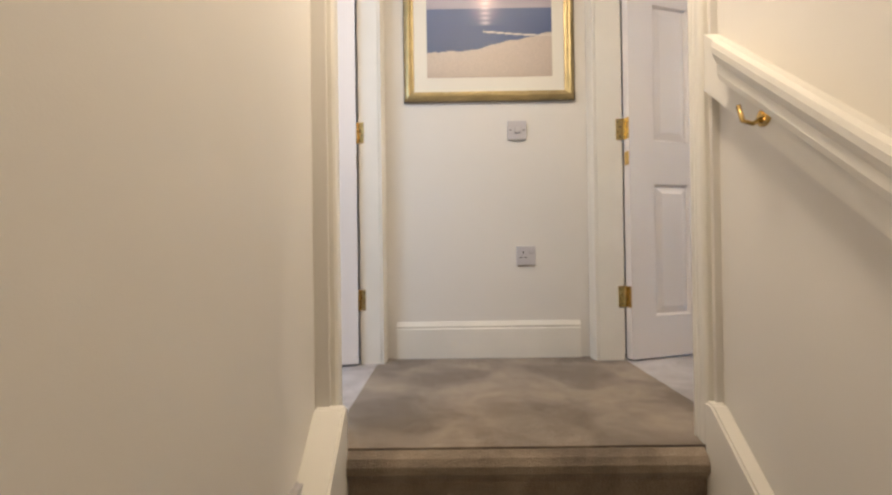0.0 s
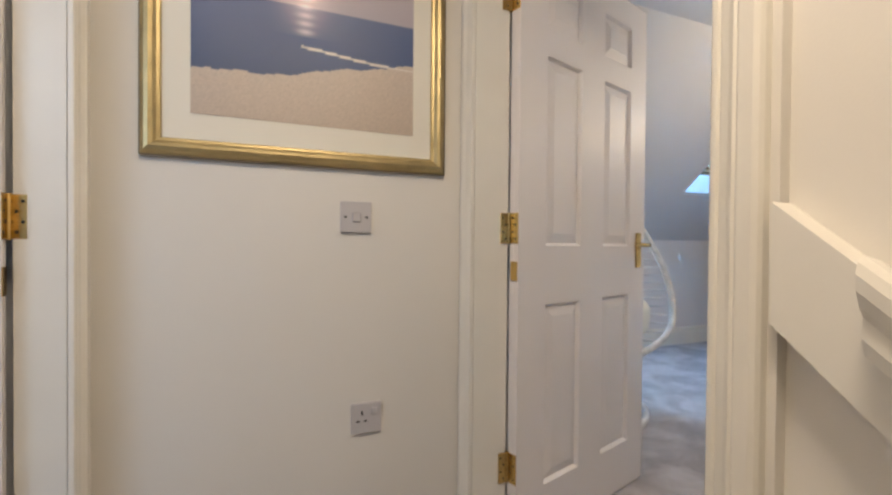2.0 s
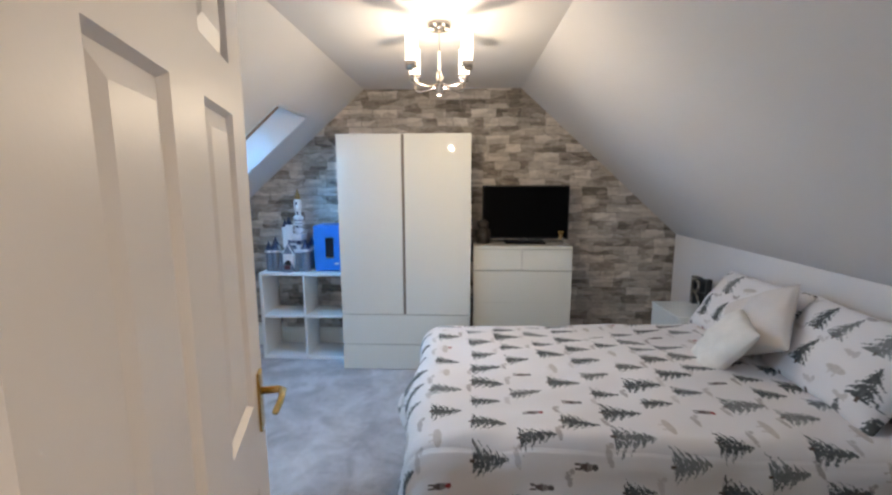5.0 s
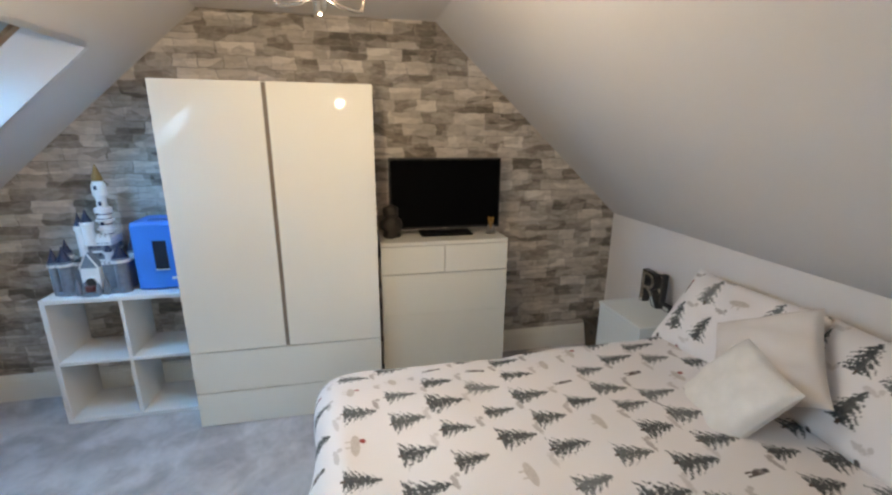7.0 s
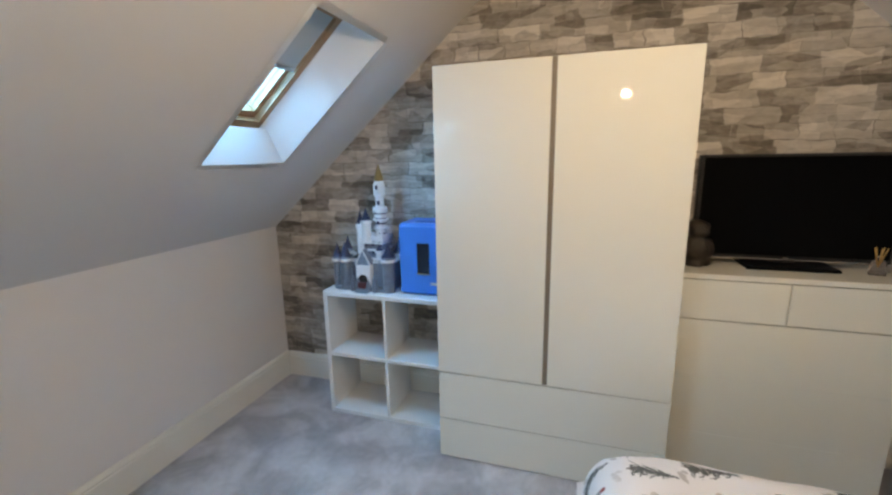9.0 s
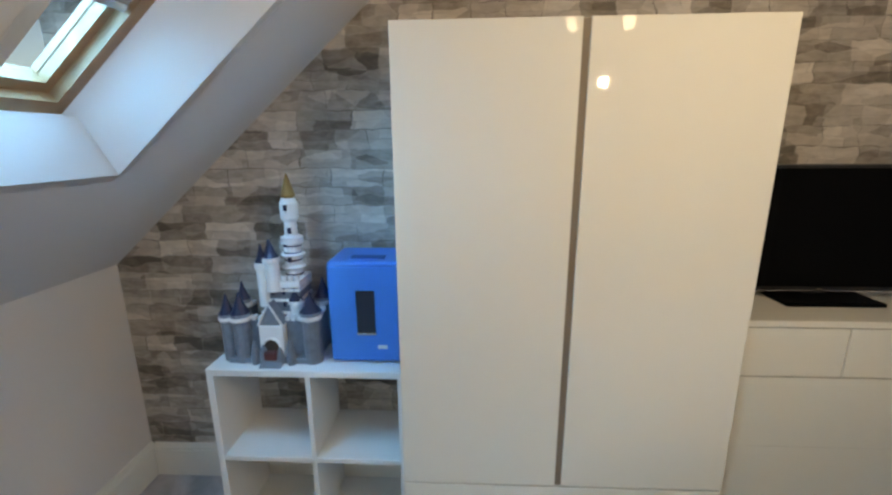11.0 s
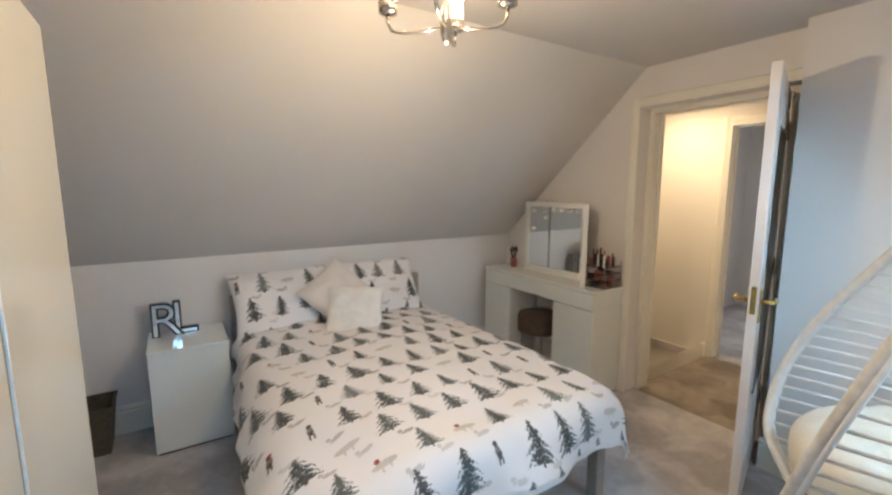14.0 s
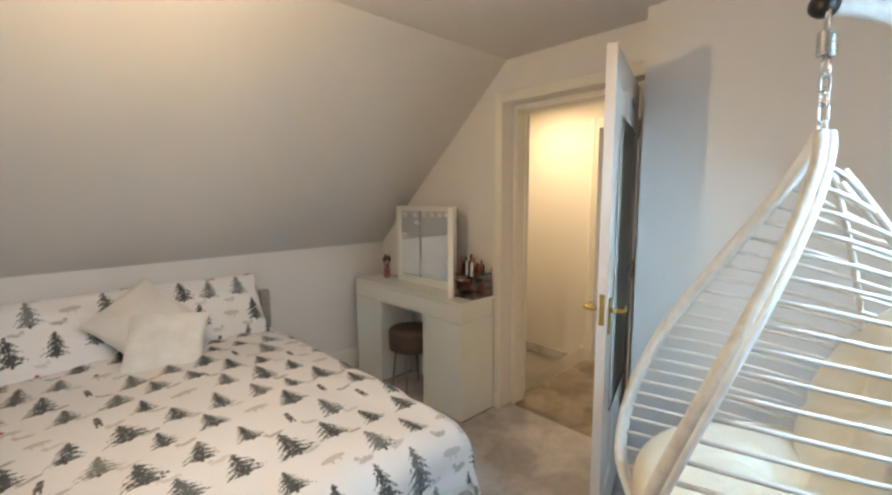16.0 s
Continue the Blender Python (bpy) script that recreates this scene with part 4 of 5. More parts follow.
def turret(x, y, z0, r, h, roof, body=M_CASTLE_G, seg=12):
    t = part("turret", lathe([(r, 0), (r, h * 0.82), (r * 1.18, h * 0.86), (r * 1.18, h)], (x, y, z0), seg), body, cs, "round turret")
    part("crown", lathe([(r * 1.22, h * 0.86), (r * 1.25, h * 0.90), (r * 1.22, h * 0.94)], (x, y, z0), seg), M_CASTLE_W, t, "white crown band")
    part("roof", lathe([(r * 1.12, 0), (r * 0.75, roof * 0.25), (r * 0.35, roof * 0.65), (0.002, roof)], (x, y, z0 + h), seg), M_CASTLE_B, t, "navy cone roof")
    return t


part("base", box(3.26, 3.50, 3.22, 3.55, QZ, QZ + 0.022, 0.003), M_CASTLE_G, cs, "grey base plate")
for x0, x1, y0, y1 in ((3.30, 3.33, 3.23, 3.34), (3.30, 3.33, 3.42, 3.54), (3.33, 3.48, 3.22, 3.245), (3.33, 3.48, 3.53, 3.55)):
    wall_ob = part("wall", box(x0, x1, y0, y1, QZ + 0.02, QZ + 0.155, 0.002), M_CASTLE_G, cs, "grey curtain wall")
    b = bmesh.new()
    long_y = (y1 - y0) > (x1 - x0)
    for k in range(5):
        f = (k + 0.3) / 5
        if long_y:
            box(x0, x1, y0 + f * (y1 - y0), y0 + (f + 0.11) * (y1 - y0), QZ + 0.155, QZ + 0.17, bm=b)
        else:
            box(x0 + f * (x1 - x0), x0 + (f + 0.11) * (x1 - x0), y0, y1, QZ + 0.155, QZ + 0.17, bm=b)
    part("battlement", b, M_CASTLE_W, wall_ob)
for x, y, z, r, h, rf in ((3.29, 3.235, 0, 0.034, 0.20, 0.075), (3.29, 3.50, 0, 0.032, 0.19, 0.08), (3.30, 3.555, 0, 0.026, 0.185, 0.075), (3.45, 3.24, 0, 0.03, 0.2, 0.08), (3.36, 3.52, 0, 0.024, 0.22, 0.07)):
    turret(x, y, QZ + z, r, h, rf)
gate = part("gatehouse", box(3.265, 3.32, 3.335, 3.425, QZ + 0.02, QZ + 0.15, 0.003), M_CASTLE_W, cs, "white gatehouse")
part("archway", lathe([(0.026, 0), (0.026, 0.006)], (3.2655, 3.38, QZ + 0.07), 16, axis=Vector((-1, 0, 0))), M_DARK, gate, "dark arched gateway")
part("gate_bits", box(3.24, 3.268, 3.36, 3.405, QZ + 0.022, QZ + 0.055, 0.004), M_DARKRED, gate, "red and white bricks at the gate")
part("gable", prism([(3.335, QZ + 0.15), (3.425, QZ + 0.15), (3.38, QZ + 0.235)], "x", 3.268, 3.318), M_CASTLE_G, gate, "grey gable")
part("gable_trim", tube([(3.266, 3.335, QZ + 0.15), (3.266, 3.38, QZ + 0.235), (3.266, 3.425, QZ + 0.15)], 0.005, 6), M_CASTLE_W, gate)
part("arch_trim", tube([(3.262, 3.38 + 0.031 * math.cos(a), QZ + 0.07 + 0.031 * math.sin(a)) for a in [math.pi * k / 10 for k in range(11)]], 0.005, 6), M_CASTLE_W, gate)
part("ramp", prism([(3.215 + 0.01, QZ), (3.27, QZ), (3.27, QZ + 0.03)], "y", 3.34, 3.42), M_CASTLE_G, cs, "grey entrance ramp")
part("keep", box(3.34, 3.46, 3.29, 3.44, QZ + 0.02, QZ + 0.27, 0.004), M_CASTLE_G, cs, "grey central keep")
for z in (0.06, 0.12, 0.18):
    for y in (3.31, 3.35, 3.39, 3.425):
        part("window_slit", box(3.337, 3.342, y - 0.005, y + 0.005, QZ + 0.10 + z * 0.8, QZ + 0.125 + z * 0.8), M_CASTLE_B, cs)
for z in (0.165, 0.215, 0.255):
    part("string_course", box(3.336, 3.464, 3.286, 3.444, QZ + z, QZ + z + 0.012, 0.002), M_CASTLE_W, cs, "white band round the keep")
for k in range(7):
    part("battlement", box(3.333, 3.345, 3.288 + k * 0.0235, 3.301 + k * 0.0235, QZ + 0.30, QZ + 0.318), M_CASTLE_W, cs)
part("keep_top", box(3.335, 3.465, 3.285, 3.445, QZ + 0.27, QZ + 0.30, 0.003), M_CASTLE_W, cs, "white parapet")
for x, y, z, r, h, rf in ((3.345, 3.425, 0.20, 0.022, 0.17, 0.07), (3.34, 3.385, 0.26, 0.026, 0.13, 0.065), (3.42, 3.43, 0.28, 0.02, 0.10, 0.06), (3.35, 3.31, 0.12, 0.024, 0.1, 0.08)):
    turret(x, y, QZ + z, r, h, rf, M_CASTLE_W)
part("great_tower", lathe([(0.032, 0), (0.032, 0.14), (0.042, 0.15), (0.042, 0.172), (0.025, 0.18), (0.023, 0.23), (0.034, 0.245), (0.034, 0.30), (0.024, 0.32), (0.020, 0.33)], (3.41, 3.33, QZ + 0.28), 14), M_CASTLE_W, cs, "white great tower")
part("spire", lathe([(0.024, 0), (0.027, 0.01), (0.012, 0.06), (0.002, 0.09)], (3.41, 3.33, QZ + 0.60), 12), M_CASTLE_GOLD, cs, "gold spire")
for y, z in ((3.33, 0.36), (3.342, 0.42), (3.322, 0.47), (3.33, 0.555)):
    part("tower_window", box(3.372, 3.380, y - 0.006, y + 0.006, QZ + z, QZ + z + 0.022), M_CASTLE_B, cs)
for y, z, h in ((3.31, 0.02, 0.10), (3.35, 0.025, 0.06), (3.41, 0.03, 0.07), (3.445, 0.02, 0.09)):
    part("rock", lathe([(0.016, 0), (0.018, h * 0.3), (0.012, h * 0.7), (0.004, h)], (3.262, y, QZ + z - 0.02), 7), M_CASTLE_G, cs)
for k in range(5):
    part("dark_course", lathe([(0.033, 0), (0.0345, 0.003), (0.033, 0.007)], (3.41, 3.33, QZ + 0.305 + 0.028 * k), 14), M_CASTLE_B, cs)
for k in range(2):
    part("balcony", lathe([(0.040, 0), (0.046, 0.006), (0.040, 0.012)], (3.41, 3.33, QZ + 0.33 + 0.05 * k), 14), M_CASTLE_W, cs)

cs.location += Vector((-0.058, -0.085, 0))

# ---- bed ----
bed = thing("bed", (1.79, 1.0, 0), "double bed with grey-washed wooden slat frame", "bed")
BX0, BX1, BY0, BY1 = 1.095, 2.475, 0.06, 1.945
for x in (BX0, BX1 - 0.06):
    part("leg", box(x, x + 0.06, BY1 - 0.06, BY1, 0, 0.36, 0.004), M_BED, bed)
    part("head_post", box(x, x + 0.06, BY0, BY0 + 0.06, 0, 0.80, 0.004), M_BED, bed)
for z0, z1 in ((0.72, 0.79), (0.52, 0.60)):
    part("headboard_rail", box(BX0 + 0.06, BX1 - 0.06, BY0 + 0.012, BY0 + 0.042, z0, z1, 0.003), M_BED, bed)
for k in range(9):
    x = BX0 + 0.12 + k * 0.14
    part("headboard_slat", box(x, x + 0.045, BY0 + 0.017, BY0 + 0.037, 0.60, 0.72), M_BED, bed)
part("side_rail", box(BX0 + 0.01, BX0 + 0.04, BY0 + 0.06, BY1 - 0.06, 0.24, 0.35, 0.003), M_BED, bed)
part("side_rail", box(BX1 - 0.04, BX1 - 0.01, BY0 + 0.06, BY1 - 0.06, 0.24, 0.35, 0.003), M_BED, bed)
part("foot_rail", box(BX0 + 0.06, BX1 - 0.06, BY1 - 0.045, BY1 - 0.015, 0.26, 0.355, 0.003), M_BED, bed)
for k in range(12):
    y = BY0 + 0.12 + k * 0.155
    part("base_slat", box(BX0 + 0.04, BX1 - 0.04, y, y + 0.07, 0.325, 0.343), M_BED, bed)
mt = thing("mattress", (1.79, 1.0, 0.345), "white mattress on the bed slats", "mattress")
part("pad", box(BX0 + 0.045, BX1 - 0.045, BY0 + 0.065, BY1 - 0.03, 0.345, 0.545, 0.04, 3), M_MATT, mt)


# winter tree print in cloth coordinates (metres): p across, q towards the bed head
def speckle(u, v, seed):
    """Smooth value noise from 0 to 1 on a unit grid."""
    tab = np.random.default_rng(seed).random((128, 128))
    iu, iv = np.floor(u).astype(int), np.floor(v).astype(int)
    fu, fv = u - iu, v - iv
    fu, fv = fu * fu * (3 - 2 * fu), fv * fv * (3 - 2 * fv)
    g = lambda m, k: tab[(iu + m) % 128, (iv + k) % 128]
    return (g(0, 0) * (1 - fu) + g(1, 0) * fu) * (1 - fv) + (g(0, 1) * (1 - fu) + g(1, 1) * fu) * fv


def tree_print(p, q, seed, cell=(0.152, 0.168)):
    r = np.random.default_rng(seed)
    tab = r.random((64, 64, 8))
    white = np.array([0.83, 0.80, 0.80])
    out = np.empty(p.shape + (3,))
    out[:] = white
    row = np.floor(q / cell[1]).astype(int)
    pp = p + (row % 2) * cell[0] * 0.5
    colu = np.floor(pp / cell[0]).astype(int)
    t = tab[row % 64, colu % 64]
    a = pp / cell[0] - colu - 0.5
    b = q / cell[1] - row - 0.5
    a = (a - (t[..., 0] - 0.5) * 0.16) * cell[0]
    b = (b - (t[..., 1] - 0.5) * 0.12) * cell[1]
    kind = t[..., 2]
    size = 0.118 + 0.046 * t[..., 3]
    ang = (t[..., 4] - 0.5) * 0.25
    a, b = a * np.cos(ang) - b * np.sin(ang), a * np.sin(ang) + b * np.cos(ang)
    hh = b / size + 0.5
    fleck = speckle(p * 330 + 40, q * 330 + 40, seed + 1)
    soft_n = speckle(p * 120 + 9, q * 120 + 9, seed + 2)
    env = (0.37 + 0.08 * t[..., 5]) * size * np.clip(1 - hh, 0, 1) ** 0.75 + 0.002
    tier = (hh + 0.42 * np.abs(a) / size) * (4.6 + 1.8 * t[..., 6]) + np.where(a > 0, 0.45, 0.0) + 0.5 * soft_n
    reach = env * (0.30 + 0.85 * (1 - tier % 1.0) ** 0.8)
    rim = np.clip(np.abs(a) / np.maximum(reach, 1e-4), 0, 1.5)
    tree = (hh > 0.07) & (hh < 1) & (rim < 1) & (fleck > 0.10 + 0.34 * rim ** 2)
    trunk = (hh > 0) & (hh <= 0.12) & (np.abs(a) < 0.035 * size)
    tonev = 0.55 * fleck + 0.45 * soft_n
    dark = np.stack([0.014 + 0.13 * tonev, 0.018 + 0.135 * tonev, 0.020 + 0.135 * tonev], -1)
    pale = np.clip((t[..., 7] - 0.45) / 0.55, 0, 1)
    dark = dark + (pale * 0.14)[..., None]
    is_tree = kind < 0.70
    out = np.where((tree & is_tree)[..., None], dark, out)
    out = np.where((trunk & is_tree)[..., None], np.array([0.10, 0.07, 0.055]), out)
    # small pale and dark winter shapes between the trees
    e1 = ((a / (0.030 * size / 0.1)) ** 2 + ((b + 0.012) / 0.016) ** 2) < 1
    e2 = (((a - 0.020) / 0.010) ** 2 + ((b - 0.012) / 0.011) ** 2) < 1
    legs = (np.abs(np.abs(a) - 0.014) < 0.003) & (b < -0.02) & (b > -0.045)
    soft = (kind >= 0.70) & (kind < 0.86)
    out = np.where(((e1 | legs) & soft)[..., None], np.array([0.52, 0.47, 0.44]) + 0.18 * fleck[..., None], out)
    out = np.where((e2 & soft & (t[..., 6] > 0.6))[..., None], np.array([0.36, 0.06, 0.05]), out)
    f1 = ((a / 0.012) ** 2 + (b / 0.024) ** 2) < 1
    f2 = ((a / 0.010) ** 2 + ((b - 0.028) / 0.010) ** 2) < 1
    f3 = (np.abs(np.abs(a) - 0.007) < 0.0035) & (b < -0.02) & (b > -0.042)
    dk = kind >= 0.86
    out = np.where(((f1 | f3) & dk)[..., None], np.array([0.12, 0.09, 0.085]) + 0.25 * fleck[..., None] * (b > 0)[..., None], out)
    out = np.where((f2 & dk)[..., None], np.where((t[..., 5] > 0.5)[..., None], np.array([0.32, 0.05, 0.05]), np.array([0.10, 0.09, 0.09])), out)
    p2, q2 = p + 0.31 * cell[0] + 7, q + 0.5 * cell[1]
    r2 = np.floor(q2 / cell[1]).astype(int)
    p2 = p2 + (r2 % 2) * cell[0] * 0.5
    c2 = np.floor(p2 / cell[0]).astype(int)
    t2 = tab[(r2 + 31) % 64, (c2 + 17) % 64]
    a2 = (p2 / cell[0] - c2 - 0.5) * cell[0] + (t2[..., 0] - 0.5) * 0.03
    b2_ = (q2 / cell[1] - r2 - 0.5) * cell[1] + (t2[..., 1] - 0.5) * 0.03
    smear = speckle(p * 210 + 3, q * 210 + 3, seed + 5)
    blob = ((a2 / 0.032) ** 2 + ((b2_ + 0.15 * a2) / 0.011) ** 2 + 1.1 * (smear - 0.35)) < 1
    blob |= (((a2 - 0.027) / 0.009) ** 2 + ((b2_ - 0.011) / 0.009) ** 2) < 1
    clear = out.mean(-1) > 0.7
    out = np.where((blob & clear & (t2[..., 2] > 0.25))[..., None], np.array([0.56, 0.52, 0.51]) + 0.24 * (t2[..., 3] - 0.5)[..., None], out)
    mottle = 1 + 0.03 * np.sin(p * 9 + 1) * np.sin(q * 7)
    out = out * mottle[..., None]
    return np.concatenate([out, np.ones(p.shape + (1,))], -1)


def fold(s, lo, hi, r):
    """Cloth over an edge: along s, inside lo..hi it lies flat, outside it turns down. Returns place and drop."""
    def over(d):
        ang = np.clip(d / r, 0, math.pi / 2)
        past = np.clip(d - r * math.pi / 2, 0, None)
        return r * np.sin(ang), r * (1 - np.cos(ang)) + past
    xl, dl = over(np.clip(lo - s, 0, None))
    xh, dh = over(np.clip(s - hi, 0, None))
    return np.clip(s, lo, hi) - xl + xh, dl + dh


nu, nv = 520, 740
s, q = np.meshgrid(np.linspace(BX0 - 0.18, BX1 + 0.18, nu), np.linspace(0.30, BY1 + 0.245, nv), indexing="ij")
x, dx = fold(s, BX0 + 0.075, BX1 - 0.075, 0.085)
y, dy = fold(q, -9.0, BY1 - 0.02, 0.10)
nz1 = np.array([[noise.noise(Vector((a * 2.6, b * 2.2, 0.3))) for b in np.linspace(0.30, 2.22, 60)] for a in np.linspace(1.0, 2.65, 44)])
nz2 = np.array([[noise.noise(Vector((a * 9.0 + b * 3, b * 5.0, 5.3))) for b in np.linspace(0.30, 2.22, 140)] for a in np.linspace(1.0, 2.65, 110)])


def stretch_to(g, nu, nv):
    iu, iv = np.linspace(0, g.shape[0] - 1.001, nu), np.linspace(0, g.shape[1] - 1.001, nv)
    a, b = np.floor(iu).astype(int), np.floor(iv).astype(int)
    fu, fv = (iu - a)[:, None], (iv - b)[None, :]
    return g[a][:, b] * (1 - fu) * (1 - fv) + g[a + 1][:, b] * fu * (1 - fv) + g[a][:, b + 1] * (1 - fu) * fv + g[a + 1][:, b + 1] * fu * fv


w1, w2 = stretch_to(nz1, nu, nv), stretch_to(nz2, nu, nv)
crown = 0.035 * np.sin(np.clip((x - BX0) / (BX1 - BX0), 0, 1) * math.pi) ** 0.6
side = np.clip(dx / 0.15, 0, 1) + np.clip(dy / 0.15, 0, 1)
z = 0.585 + crown + 0.026 * w1 + 0.014 * w2 * (1 + side) - np.minimum(dx, 0.27) - np.minimum(dy, 0.30)
x = x + np.where(s < BX0, -1, 1) * np.clip(dx, 0, 0.2) * 0.12 * (1 + 2.0 * w2) * (dx > 0)
y = y + np.clip(dy, 0, 0.2) * (0.25 + 0.5 * w1)
askew = np.clip((q - 0.4) / 1.5, 0, 1)
z = z - 0.05 * askew * np.clip((x - 2.1) / 0.35, 0, 1)
x, y = x + askew * np.where(s > 1.8, 0.02 + 0.11 * np.clip(dx / 0.16, 0, 1), 0) * np.clip((x - 1.6) / 0.6, 0, 1), y + 0.05 * np.clip((q - 1.0) / 0.9, 0, 1) * np.clip(x - 1.74, 0, 1) / 0.69
z = np.maximum(z, 0.27)
P = np.stack([x, y, z], -1).reshape(-1, 3)
C = tree_print(s, 5.0 - q, 3).reshape(-1, 4)
dv = thing("duvet", (1.79, 1.2, 0.55), "white duvet printed with grey-green winter trees", "duvet")
sheet("cover", P - np.array([1.79, 1.2, 0.55]), grid_faces(nu, nv), M_CLOTH, dv, C)
lower = P.reshape(nu, nv, 3)[::6, ::6].copy()
lower[..., 2] -= 0.022
lower[..., 0] += np.where(lower[..., 0] < 1.79, 0.012, -0.012)
ln = lower.shape
sheet("underside", lower.reshape(-1, 3) - np.array([1.79, 1.2, 0.55]), grid_faces(ln[0], ln[1]), M_MATT, dv, label="plain white underside")


def pillow(name, m, w, h, t, label, material, seed=None, category="pillow", group="", nu=150):
    """A stuffed pillow: w wide, h tall, t thick, pinched at its four corners."""
    nvp = int(nu * h / w)
    a, b = np.meshgrid(np.linspace(-1, 1, nu), np.linspace(-1, 1, nvp), indexing="ij")
    puff = np.clip((1 - np.abs(a) ** 2.6) * (1 - np.abs(b) ** 2.6), 0, 1) ** 0.42
    pinch = 1 - 0.07 * (1 - b ** 2) * np.abs(a) ** 3
    pinch2 = 1 - 0.07 * (1 - a ** 2) * np.abs(b) ** 3
    ripple = 0.012 * np.sin(a * 5 + b * 3) * np.sin(b * 6 - a * 2)
    px, py = a * w / 2 * pinch, b * h / 2 * pinch2
    top = np.stack([px, py, puff * t / 2 + ripple * puff], -1).reshape(-1, 3)
    bot = np.stack([px, py, -puff * t / 2 * 0.8], -1).reshape(-1, 3)
    f = grid_faces(nu, nvp)
    k = nu * nvp
    faces = f + [[i + k for i in reversed(q)] for q in f]
    colours = None
    if seed is not None:
        c = tree_print(px + 3, py + 3, seed, (0.155, 0.168)).reshape(-1, 4)
        colours = np.concatenate([c, c])
    ob = thing(name, (0, 0, 0), label, category, group)
    sheet("cover", np.concatenate([top, bot]), faces, material, ob, colours)
    ob.matrix_world = m
    return ob


pillow("pillow", pose(2.155, 0.22, 0.75, 54, 0, 184), 0.66, 0.44, 0.17, "white pillow printed with winter trees", M_CLOTH, 21, group="bed pillows")
pillow("pillow", pose(1.52, 0.23, 0.755, 54, 0, 177), 0.66, 0.44, 0.17, "white pillow printed with winter trees, headboard side", M_CLOTH, 22, group="bed pillows")
pillow("cushion", pose(1.85, 0.37, 0.785, 52, 0, 178) @ pose(0, 0, 0, 0, 0, 38), 0.39, 0.39, 0.13, "plain beige cushion standing on its corner", M_CUSH2, category="cushion", nu=50)
pillow("cushion", pose(1.80, 0.55, 0.69, 54, 0, 160) @ pose(0, 0, 0, 0, 0, -5), 0.365, 0.365, 0.13, "small cream fluffy square cushion", M_CUSH, category="cushion", nu=50)

# ---- bedside cabinet ----
ns = thing("bedside_cabinet", (2.72, 0.18, 0), "white high-gloss bedside cabinet", "bedside cabinet")
part("body", box(2.522, 2.918, 0.02, 0.407, 0.012, 0.584, 0.002), M_GLOSS_COOL, ns)
part("top", box(2.518, 2.922, 0.018, 0.412, 0.584, 0.603, 0.002), M_GLOSS_COOL, ns, "glossy white top")
part("plinth", box(2.535, 2.905, 0.035, 0.395, 0, 0.014), M_DARK, ns)


def letter(ch_, m, size, label):
    cu_ = bpy.data.curves.new("letter_" + ch_.lower(), "FONT")
    cu_.body, cu_.size, cu_.extrude, cu_.offset = ch_, size, 0.02, 0.006
    tmp = new("tmp_letter", cu_)
    me = bpy.data.meshes.new_from_object(tmp.evaluated_get(bpy.context.evaluated_depsgraph_get()))
    bpy.data.objects.remove(tmp)
    me.materials.clear()
    me.materials.append(M_BLACKP)
    ob = tagged(new("mirror_letter", me), label, "letter", "initial letters")
    ob.matrix_world = m
    cu_.offset, cu_.extrude = -0.003, 0.002
    tmp = new("tmp_letter", cu_)
    face = bpy.data.meshes.new_from_object(tmp.evaluated_get(bpy.context.evaluated_depsgraph_get()))
    bpy.data.objects.remove(tmp)
    face.materials.clear()
    face.materials.append(M_MIRROR)
    front = new("face", face)
    front.parent = ob
    front.location = (0, 0, 0.0205)
    tagged(front, "mirrored front of the letter")
    return ob


letter("R", pose(2.915, 0.125, 0.606, 90, 0, 180), 0.285, "mirrored standing letter R with black sides")
letter("L", pose(2.80, 0.10, 0.606, 90, 0, 180), 0.285, "mirrored standing letter L with black sides")

# ---- waste bin ----
bn = thing("waste_bin", (3.22, 0.13, 0), "square dark brown woven waste bin", "bin")
bm = bmesh.new()
b0, b1 = 0.085, 0.115
rings = []
for r, z in ((b0, 0), (b1, 0.27), (b1 + 0.006, 0.272), (b1 + 0.006, 0.285), (b1 - 0.008, 0.285), (b0 - 0.008, 0.012)):
    rings.append([bm.verts.new((3.22 + sx * r, 0.14 + sy * r, z)) for sx, sy in ((-1, -1), (1, -1), (1, 1), (-1, 1))])
for a, b in zip(rings, rings[1:]):
    for i in range(4):
        bm.faces.new((a[i], a[(i + 1) % 4], b[(i + 1) % 4], b[i]))
bm.faces.new(rings[0][::-1])
bm.faces.new(rings[-1])
bmesh.ops.recalc_face_normals(bm, faces=bm.faces[:])
part("basket", bm, M_BROWN, bn)
part("handle_hole", lathe([(0.018, 0), (0.018, 0.004)], (3.22, 0.248, 0.225), 14, axis=Vector((0, 1, 0.1)).normalized()), M_DARK, bn, "round handle hole")

